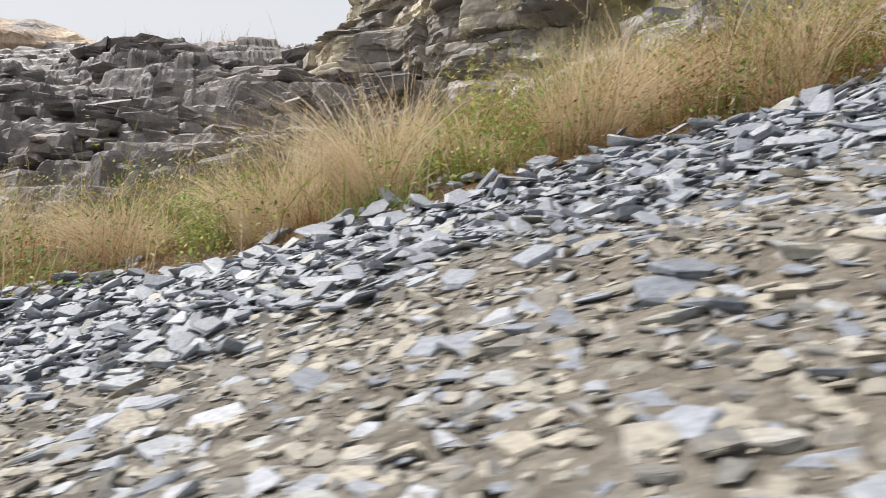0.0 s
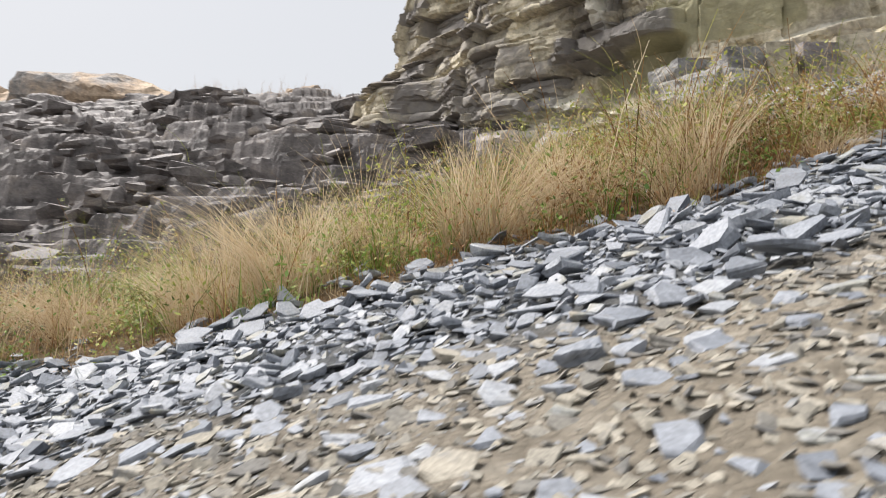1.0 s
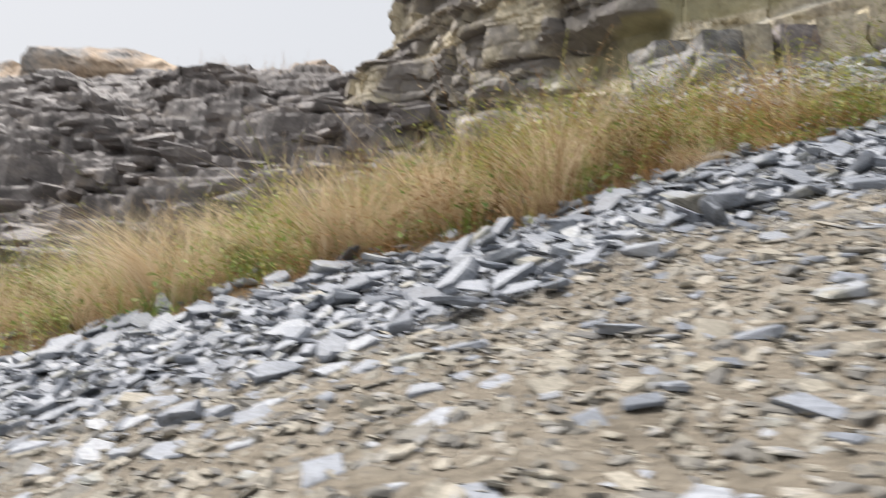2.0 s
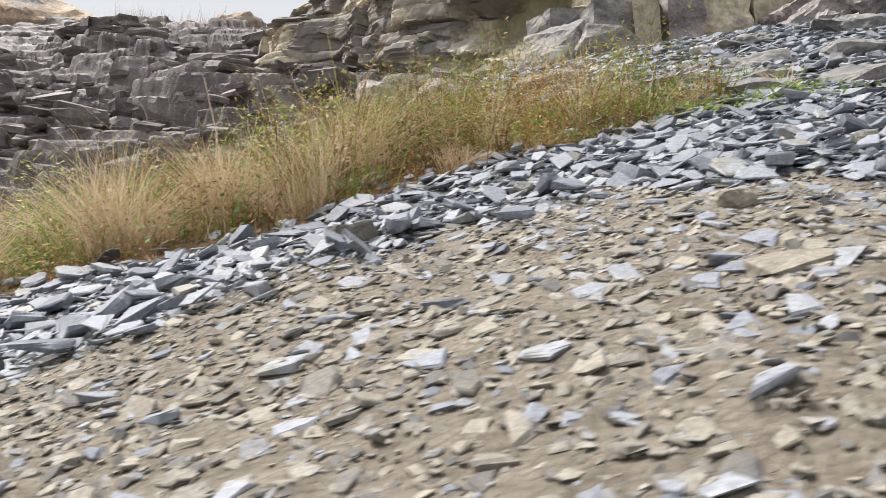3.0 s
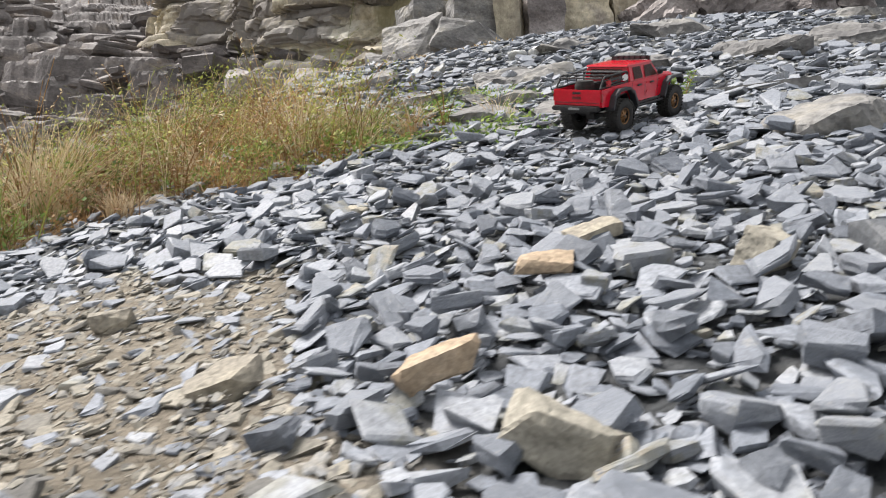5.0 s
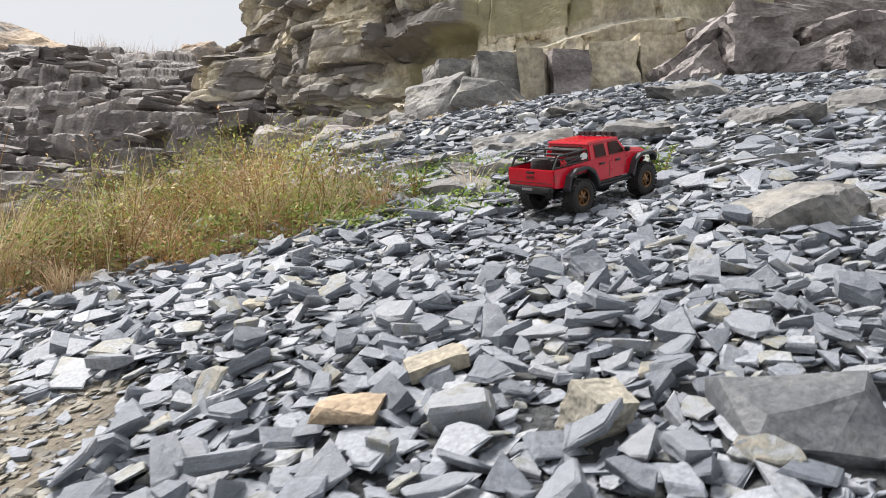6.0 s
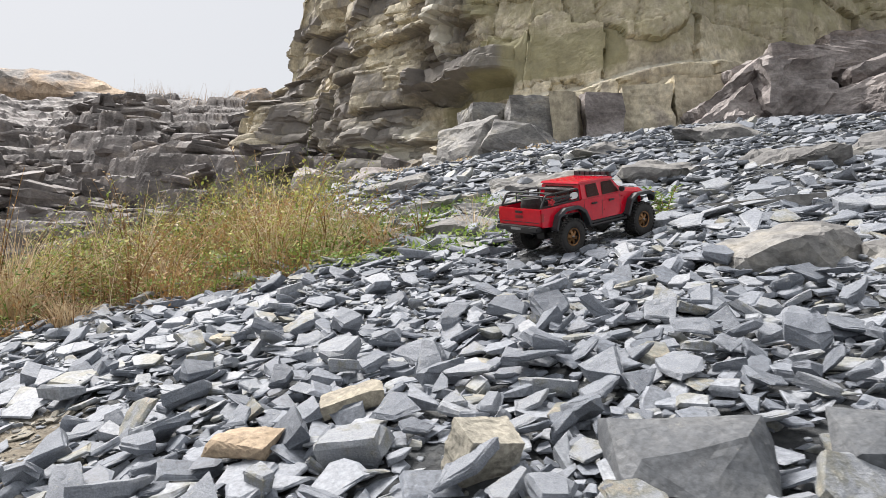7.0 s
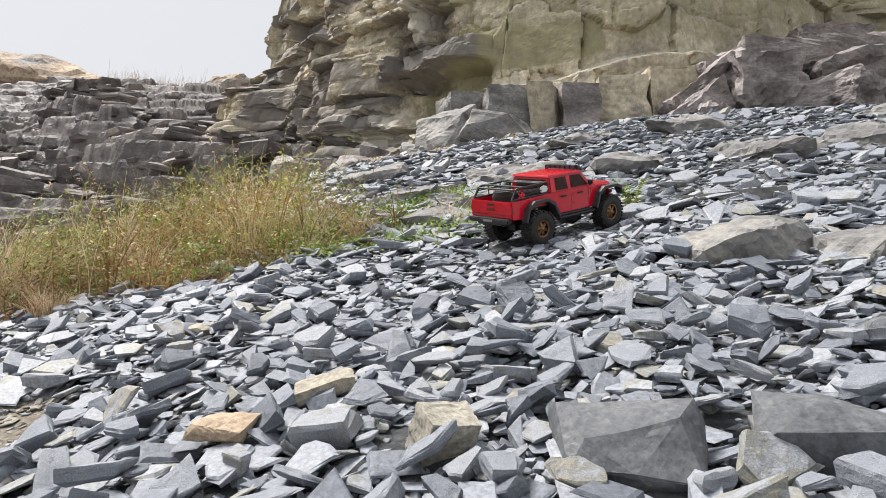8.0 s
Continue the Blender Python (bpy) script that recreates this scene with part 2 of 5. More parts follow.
def stained(m):
    """Adds an olive tint, and lime-white and dark grey weathering, each where its mask lies, to a rock material."""
    n, l = m.node_tree.nodes, m.node_tree.links
    b = n["Principled BSDF"]
    col = b.inputs["Base Color"].links[0].from_socket
    at = n.new("ShaderNodeAttribute")
    at.attribute_name = "stain"
    sep = n.new("ShaderNodeSeparateColor")
    l.new(at.outputs["Color"], sep.inputs[0])
    geo = n.new("ShaderNodeNewGeometry")
    no = n.new("ShaderNodeTexNoise")
    no.inputs["Scale"].default_value, no.inputs["Detail"].default_value, no.inputs["Roughness"].default_value = 3.5, 8, 0.72
    l.new(geo.outputs["Position"], no.inputs["Vector"])
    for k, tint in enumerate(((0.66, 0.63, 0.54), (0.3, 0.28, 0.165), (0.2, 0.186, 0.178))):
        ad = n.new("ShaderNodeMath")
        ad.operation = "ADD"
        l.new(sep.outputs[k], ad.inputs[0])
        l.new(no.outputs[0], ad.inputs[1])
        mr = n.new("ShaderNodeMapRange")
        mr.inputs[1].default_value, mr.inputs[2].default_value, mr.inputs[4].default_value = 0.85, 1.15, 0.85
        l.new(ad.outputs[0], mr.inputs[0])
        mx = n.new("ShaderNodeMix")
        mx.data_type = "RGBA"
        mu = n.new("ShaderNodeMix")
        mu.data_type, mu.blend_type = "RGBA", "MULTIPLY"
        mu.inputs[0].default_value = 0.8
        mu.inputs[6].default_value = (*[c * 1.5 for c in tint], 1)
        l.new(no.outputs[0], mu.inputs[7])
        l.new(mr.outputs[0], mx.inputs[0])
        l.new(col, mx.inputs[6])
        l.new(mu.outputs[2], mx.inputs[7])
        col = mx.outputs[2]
    l.new(col, b.inputs["Base Color"])
    return m


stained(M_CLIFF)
M_DRY = blades("straw_grass", [(0.05, (0.230, 0.155, 0.086)), (0.3, (0.425, 0.316, 0.178)), (0.6, (0.609, 0.489, 0.310)), (0.9, (0.713, 0.609, 0.437))])
M_STRAW = blades("pale_straw", [(0.05, (0.370, 0.263, 0.151)), (0.4, (0.582, 0.459, 0.297)), (0.9, (0.739, 0.638, 0.470))])
M_GREEN = blades("green_weed", [(0.05, (0.066, 0.094, 0.020)), (0.35, (0.182, 0.226, 0.050)), (0.65, (0.352, 0.374, 0.094)), (0.9, (0.550, 0.484, 0.176))])
M_FRESH = blades("fresh_green", [(0.05, (0.05, 0.10, 0.02)), (0.4, (0.13, 0.22, 0.045)), (0.7, (0.24, 0.34, 0.08)), (0.95, (0.38, 0.42, 0.14))])
M_RUST = blades("rusty_dry_weed", [(0.1, (0.1, 0.052, 0.024)), (0.5, (0.27, 0.15, 0.062)), (0.9, (0.46, 0.29, 0.125))])
M_FARGRASS = blades("far_dry_grass", [(0.1, (0.36, 0.22, 0.12)), (0.9, (0.55, 0.38, 0.22))])

M_RED = plain("red_paint", (0.57, 0.003, 0.02), 0.22, 0.0, 0.03, 90, 0.10, coat=0.3)
M_BLACK = plain("black_plastic", (0.018, 0.018, 0.019), 0.5, 0, 0.15, 220, 0.25)
M_GREYBLK = plain("dark_grey_flare_plastic", (0.035, 0.037, 0.041), 0.55, 0, 0.15, 220, 0.2)
M_RUBBER = plain("dusty_black_rubber", (0.032, 0.031, 0.03), 0.82, 0, 0.4, 120, 0.35)
M_BRONZE = plain("bronze_wheel_metal", (0.27, 0.14, 0.055), 0.4, 0.65, 0.05, 120, 0.2)
M_STEEL = plain("grey_steel", (0.36, 0.37, 0.38), 0.4, 0.8, 0.05, 120, 0.15)
M_WHITE = plain("white_plastic", (0.72, 0.72, 0.70), 0.45, 0, 0.05, 120, 0.06)
M_REDTOOL = plain("red_tool_paint", (0.55, 0.02, 0.03), 0.4)
M_LAMPRED = plain("red_lamp_lens", (0.35, 0.01, 0.01), 0.15, coat=0.6)
M_LAMPCLR = plain("clear_lamp_lens", (0.7, 0.7, 0.66), 0.12, coat=0.6)
M_AMBER = plain("amber_lamp_lens", (0.75, 0.33, 0.02), 0.2, coat=0.5)


def tinted_glass():
    m = bpy.data.materials.new("smoked_window")
    m.use_nodes = True
    b = m.node_tree.nodes["Principled BSDF"]
    b.inputs["Base Color"].default_value = (0.16, 0.075, 0.065, 1)
    b.inputs["Roughness"].default_value = 0.08
    b.inputs["Transmission Weight"].default_value = 0.75
    b.inputs["IOR"].default_value = 1.2
    return m


M_GLASS = tinted_glass()

# ---- the lie of the land ----
GRASS_EDGE = [(-9, 3.4), (-3, 2.9), (-1.1, 2.6), (-0.3, 2.40), (0.4, 2.26), (0.8, 2.16), (1.3, 2.42), (1.8, 2.72), (2.36, 2.86), (2.7, 3.0), (3.1, 3.4), (3.4, 3.9)]
DIRT_EDGE = [(-9, 1.55), (-0.3, 1.12), (0.3, 1.1), (0.7, 1.2), (1.15, 1.2), (1.4, 1.45), (1.75, 1.7), (2.2, 1.78), (2.55, 1.72), (2.68, 1.2), (2.74, 0.95), (2.92, 0.72), (3.05, 0.5), (3.1, -2.0), (9, -3.0)]


def along(pts, x):
    return np.interp(x, [p[0] for p in pts], [p[1] for p in pts])


def land(x, y):
    """Height of the hillside: it climbs to the right and towards the cliff."""
    x, y = np.asarray(x, float), np.asarray(y, float)
    xc = np.clip(x, -1.0, 8.0)
    cap = np.interp(x, [-2, 0.5, 2, 3], [4.4, 5.2, 8.5, 12])
    yc = np.clip(y, -2.0, cap)
    yc = yc + 0.1 * (np.clip(y, -2.0, 12.0) - yc)
    z = 0.2379 + 0.2784 * xc + 0.146 * yc - 0.0223 * xc * xc + 0.0062 * xc * yc + 0.0125 * yc * yc
    z = z - 0.045 * (np.clip(y, 6.1, 9.6) - 6.1) ** 2 * np.clip((x - 1.0) / 1.2, 0, 1)
    z = z + 0.13 * (np.clip(x, -14, -1.0) + 1.0) + 0.02 * (np.clip(x, 8, 14) - 8)
    return z


def wobble(x, y, s, seed=0.0):
    """Smooth noise in the plan, -1 to 1."""
    x, y = np.asarray(x, float), np.asarray(y, float)
    a = np.sin(1.7 * s * x + 2.3 * s * y + 1.3 + seed) + np.sin(-2.9 * s * x + 1.1 * s * y + 4.1 * seed) + np.sin(3.7 * s * x + 3.1 * s * y + 0.7 * seed)
    return (a + 0.6 * np.sin(6.1 * s * x - 5.3 * s * y + seed) + 0.6 * np.sin(4.9 * s * y + 7.3 * s * x + 2 * seed)) / 4.2


def surface(x, y):
    x, y = np.asarray(x, float), np.asarray(y, float)
    bank = 0.055 * np.exp(-((x - 2.76) / 0.11) ** 2 - ((y - 0.6) / 0.22) ** 2)      # grit heaped against the bedrock slab
    return land(x, y) + bank + 0.022 * wobble(x, y, 2.1) + 0.009 * wobble(x, y, 7.0, 2.0)


def soft(a):
    a = np.clip(a, 0, 1)
    return a * a * (3 - 2 * a)


def dirtness(x, y):
    e = along(DIRT_EDGE, x) + 0.13 * wobble(x, y, 3.0, 5) + 0.06 * wobble(x, y, 8.0, 1)
    return soft((e - y) / 0.3 + 0.5)


def grassness(x, y):
    e = along(GRASS_EDGE, x) + 0.14 * wobble(x, y, 2.4, 9)
    far = np.interp(y, [2.5, 3.2, 4.0, 5.0, 7.0, 9.0, 12.0], [3.3, 3.0, 2.3, 1.9, 1.2, 0.2, -1.5]) + 0.2 * wobble(x, y, 1.6, 3)
    return soft((y - e) / 0.25 + 0.5) * soft((far - x) / 0.5 + 0.5) * soft((np.interp(x, [-8, -2, 0, 1.2], [6.5, 7.6, 9.0, 10.0]) - y) / 1.2)


def part(name, bm, material, parent, label="", smooth=False, bevel=0.0):
    """Links a bmesh as one mesh object under a thing or a part."""
    me = bpy.data.meshes.new(name)
    if bevel:
        bmesh.ops.bevel(bm, geom=bm.edges[:], offset=bevel, segments=2, affect="EDGES", clamp_overlap=True)
    bmesh.ops.recalc_face_normals(bm, faces=bm.faces[:])
    if smooth:
        for f in bm.faces:
            f.smooth = True
    bm.to_mesh(me)
    bm.free()
    me.materials.append(material)
    ob = new(name, me)
    ob.parent = parent
    if label:
        ob["label"] = label
    return ob


def from_arrays(name, verts, faces, material, smooth=False):
    me = bpy.data.meshes.new(name)
    me.from_pydata(verts, [], faces)
    me.materials.append(material)
    if smooth:
        me.polygons.foreach_set("use_smooth", [True] * len(me.polygons))
    me.update()
    return new(name, me)


# ---- ground sheet ----
def ground_sheet():
    fx = np.arange(-4.0, 7.0, 0.035)
    fy = np.arange(-1.2, 7.0, 0.035)
    xs = np.concatenate([[-2500, -900, -300, -120, -60, -35, -22, -16], np.arange(-14, -4, 0.4), fx, np.arange(7.0, 15, 0.4), [18, 25, 40, 80, 200, 700, 2500]])
    ys = np.concatenate([[-2500, -900, -300, -120, -50, -25, -14, -9], np.arange(-7, -1.2, 0.4), fy, np.arange(7.0, 16, 0.3), [18, 25, 40, 80, 200, 700, 2500]])
    X, Y = np.meshgrid(xs, ys)
    Z = surface(X, Y)
    rough = (np.random.rand(*X.shape) - 0.5) * 0.006
    inside = (X > -4) & (X < 7) & (Y > -1.2) & (Y < 7)
    Z = Z + np.where(inside, rough, 0)
    nx, ny = len(xs), len(ys)
    v = np.stack([X.ravel(), Y.ravel(), Z.ravel()], 1)
    i = np.arange(nx * ny).reshape(ny, nx)
    f = np.stack([i[:-1, :-1].ravel(), i[:-1, 1:].ravel(), i[1:, 1:].ravel(), i[1:, :-1].ravel()], 1)
    ob = from_arrays("ground", v.tolist(), f.tolist(), M_GROUND, True)
    d, g = dirtness(X, Y).ravel(), grassness(X, Y).ravel()
    d = d * np.interp(X.ravel(), [-0.6, 0.9], [0.45, 1.0])
    col = np.stack([d, g, np.zeros_like(d), np.ones_like(d)], 1).astype(np.float32)
    at = ob.data.color_attributes.new("zone", "FLOAT_COLOR", "POINT")
    at.data.foreach_set("color", col.ravel())
    tagged(ob, "sloping quarry ground of tan grit and grey shale dust", "ground", kind="structure")


ground_sheet()

# ---- rock faces ----
def blocks(u, v, su, sv, seed):
    """Broken rock in a plane: for each place the middle of its block, four random numbers of the block, and how near a joint it lies."""
    rng = np.random.RandomState(seed)
    T = rng.rand(2003, 6)
    a, b = u / su, v / sv
    ia, ib = np.floor(a).astype(int), np.floor(b).astype(int)
    best = np.full(u.shape, 1e9)
    second = np.full(u.shape, 1e9)
    key = np.zeros(u.shape, int)
    cu, cv = np.zeros(u.shape), np.zeros(u.shape)
    for da in (-1, 0, 1):
        for db in (-1, 0, 1):
            k = ((ia + da) * 149 + (ib + db) * 857 + seed * 31) % 2003
            pa, pb = ia + da + 0.1 + 0.8 * T[k, 0], ib + db + 0.15 + 0.7 * T[k, 1]
            dist = np.maximum(np.abs(a - pa), np.abs(b - pb)) * 0.6 + 0.4 * np.hypot(a - pa, b - pb)
            near = dist < best
            second = np.where(near, best, np.minimum(second, dist))
            best = np.where(near, dist, best)
            key = np.where(near, k, key)
            cu, cv = np.where(near, pa * su, cu), np.where(near, pb * sv, cv)
    return cu, cv, T[key, 2], T[key, 3], T[key, 4], T[key, 5], second - best


def quad_strip(n_rows, n_cols):
    i = np.arange(n_rows * n_cols).reshape(n_rows, n_cols)
    return np.stack([i[:-1, :-1].ravel(), i[:-1, 1:].ravel(), i[1:, 1:].ravel(), i[1:, :-1].ravel()], 1).tolist()


def fuzz(p, s, a):
    return np.array([noise.fractal(Vector(q) * s, 1.0, 2.1, 4) for q in p]) * a


def beds(U, V, thick, wide, seed):
    """Bedded rock: each bed has its own thickness and is split into blocks; gives three random numbers of the block and the place in it."""
    g = np.random.RandomState(seed)
    tops = np.cumsum(g.uniform(0.45, 1.6, 400) * thick) - 3.0
    k = np.clip(np.searchsorted(tops, V), 1, 399)
    fv = (V - tops[k - 1]) / (tops[k] - tops[k - 1])
    w, sh = (wide * g.uniform(0.55, 1.6, 400))[k], g.uniform(0, 50, 400)[k]
    a = (U + sh) / w
    c = np.floor(a)
    r = [np.mod(np.sin(k * 12.9898 + c * 78.233 + seed * 3.7 + q * 37.719) * 43758.5453, 1) for q in range(3)]
    edge = np.minimum(np.minimum(fv, 1 - fv) * (tops[k] - tops[k - 1]), np.minimum(a - c, 1 - a + c) * w)
    return r[0], r[1], r[2], a - c - 0.5, fv - 0.5, edge


def quarry_cliff():
    """The tall tan face: a curtain along its foot, broken into beds, an overhang with a hollow, and sheer slabs."""
    foot = [(-1.0, 26), (-3.0, 17.0), (-3.25, 15.6), (-2.2, 14.3), (-1, 13.4), (0.3, 12.1), (1.6, 11.0), (3.0, 10.2), (5.5, 10.5), (9, 12.0), (13, 12.5), (20, 10)]
    d = [0.0]
    for a, b in zip(foot, foot[1:]):
        d.append(d[-1] + math.dist(a, b))
    us = np.concatenate([np.arange(0, d[1], 0.4), np.arange(d[1], d[9], 0.033), np.arange(d[9], d[-1], 0.3)])
    vs = np.concatenate([np.arange(1.6, 7.2, 0.03), np.arange(7.2, 10.4, 0.15)])
    U, V = np.meshgrid(us, vs)
    X, Y = np.interp(U, d, [p[0] for p in foot]), np.interp(U, d, [p[1] for p in foot])
    e = 0.25
    tx, ty = np.interp(U + e, d, [p[0] for p in foot]) - np.interp(U - e, d, [p[0] for p in foot]), np.interp(U + e, d, [p[1] for p in foot]) - np.interp(U - e, d, [p[1] for p in foot])
    ln = np.hypot(tx, ty) + 1e-6
    nx, ny = ty / ln, -tx / ln                      # out of the face, towards the slope
    flat = np.stack([U.ravel(), V.ravel(), np.zeros(U.size)], 1)
    n1 = fuzz(flat, 0.9, 1.0).reshape(U.shape)
    n2 = fuzz(flat + (40, 7, 3), 1.1, 1.0).reshape(U.shape)
    n3 = fuzz(flat + (11, 90, 5), 4.5, 1.0).reshape(U.shape)
    Uw, Vw = U + 0.16 * n1 + 0.04 * n3, V + 0.10 * n2 + 0.02 * n3 - 0.02 * U
    a1, b1, c1, fu1, fv1, e1 = beds(Uw, Vw, 0.62, 1.5, 3)
    a2, b2, c2, fu2, fv2, e2 = beds(Uw, Vw + 0.03 * n1, 0.27, 0.62, 8)
    a3, b3, c3, fu3, fv3, e3 = beds(Uw + 0.05 * n3, Vw, 0.1, 0.3, 21)
    bedded = 0.42 * (a1 - 0.5) + 0.14 * fu1 * (b1 - 0.5) - 0.10 * fv1 * c1 + 0.32 * (a2 - 0.5) * (c1 > 0.2) + 0.14 * fu2 * (b2 - 0.5) + 0.10 * (a3 - 0.5) * (c2 > 0.3) - 0.05 * np.exp(-e1 / 0.03) - 0.03 * np.exp(-e2 / 0.02)
    p1, q1, r1, gu, gv, ge = beds(Uw, V + 0.35 * n1, 1.5, 0.8, 33)
    p2, q2, r2, hu, hv, he = beds(U + 0.25 * n2, V + 0.3 * n1, 0.6, 0.5, 36)
    slabby = 0.20 * (p1 - 0.5) + 0.16 * gu * (q1 - 0.5) + 0.07 * (p2 - 0.5) * (r1 > 0.4) - 0.04 * np.exp(-ge / 0.025) - 0.015 * np.exp(-he / 0.015) + 0.07 * n1
    sheer = soft((U - 17.4) / 0.8 + 0.4 * n1)
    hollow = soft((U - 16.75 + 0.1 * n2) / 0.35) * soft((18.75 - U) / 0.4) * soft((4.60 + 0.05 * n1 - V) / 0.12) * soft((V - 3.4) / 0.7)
    out = 0.22 * np.sin(U * 0.9 + 1) + 0.12 * np.sin(U * 2.1 + 0.4 * V) + (bedded * (1 - sheer) + slabby * sheer) * (1 - 0.8 * hollow) - 0.13 * (V - 3)
    out = out + 0.85 * soft((5.25 + 0.15 * n2 - V) / 0.35) * soft((d[4] - U) / 1.6)          # the foot steps out on the open side
    out = out - 0.62 * hollow * (1 - 0.35 * soft((U - 17.0) / 1.4)) + 0.05 * n1 * hollow
    out = out - 0.28 * soft((U - 16.35) / 0.15) * soft((16.95 - U) / 0.15) * soft((4.55 - V) / 0.1) * soft((V - 3.75) / 0.3)
    out = out + 0.26 * soft((U - 16.3 + 0.15 * n2) / 0.2) * soft((18.7 - U) / 0.3) * soft((V - 4.58 - 0.05 * n1) / 0.05) * soft((4.98 + 0.08 * n2 - V) / 0.05)
    pillar = soft((U - 16.92) / 0.05) * soft((17.30 + 0.05 * n2 - U) / 0.05) * soft((V - 4.9) / 0.05)
    out = out + 0.17 * pillar - 0.14 * soft(1 - np.abs(U - 17.42) / 0.12) * soft((V - 4.95) / 0.1) - 0.10 * soft(1 - np.abs(U - 18.1 + 0.05 * n1) / 0.08) * soft((V - 4.9) / 0.1)
    line = np.interp(U, [18.4, 19.9, 21.6, 24], [4.0, 4.3, 4.66, 4.9]) + 0.04 * n2
    out = out + 0.5 * soft((line - V) / 0.14) * soft((U - 18.5) / 0.2)                        # low ledge along the sheer part
    back = 1.0 * soft((V - 5.45) / 0.35) * np.exp(-np.abs(U - d[3]) / 1.6)
    out = out + 0.025 * n3
    X = X + nx * out + back
    Y = Y + ny * out
    v = np.stack([X.ravel(), Y.ravel(), V.ravel()], 1).tolist()
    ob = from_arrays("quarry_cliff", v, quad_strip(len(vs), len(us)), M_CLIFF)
    lime = soft((U - 14.9) / 0.7) * soft((17.0 - U) / 0.5) * soft((4.35 - V) / 0.5) + pillar * 0.8 + 0.25 * soft((U - 11.2) / 0.6) * soft((14.2 - U) / 0.8) * soft((5.0 - V) / 0.4) * soft((V - 4.0) / 0.4)
    lime = lime + 0.7 * soft(1 - np.abs(V - line) / 0.12) * soft((U - 18.6) / 0.4)
    # darker olive inside the hollow, on the sheer part above the ledge, on some beds
    olive_tint = 0.75 * hollow + 0.5 * sheer * soft((V - line - 0.05) / 0.3) + 0.3 * (a1 > 0.7)
    grey = 0.75 * soft((U - 16.2) / 0.2) * soft((18.7 - U) / 0.3) * soft((V - 4.55) / 0.06) * soft((5.0 - V) / 0.06) + 0.6 * soft((3.5 - V) / 0.3) * soft((16.0 - U) / 1.0) + 0.6 * (b1 > 0.6) * (1 - sheer) + 0.5 * (b2 > 0.6) * (1 - sheer) + 0.45 * soft((5.9 - V) / 0.2) * soft((V - 5.4) / 0.2) * soft((15 - U) / 1.0)
    col = np.stack([lime.ravel(), olive_tint.ravel(), grey.ravel(), np.ones(U.size)], 1)
    at = ob.data.color_attributes.new("stain", "FLOAT_COLOR", "POINT")
    at.data.foreach_set("color", np.clip(col, 0, 1).astype(np.float32).ravel())
    tagged(ob, "tall bedded tan and grey quarry rock face with pale stains", "cliff", kind="structure")
    # top of the cliff, running back
    bm = bmesh.new()
    top = v[-len(us):]
    step = max(1, len(top) // 60)
    row = top[::step] + [top[-1]]
    r0 = [bm.verts.new(p) for p in row]
    r1 = [bm.verts.new((p[0] + 6, p[1] + 30, p[2] + 1.5)) for p in row]
    for i in range(len(row) - 1):
        bm.faces.new((r0[i], r0[i + 1], r1[i + 1], r1[i]))
    part("cliff_top", bm, M_CLIFF, ob)


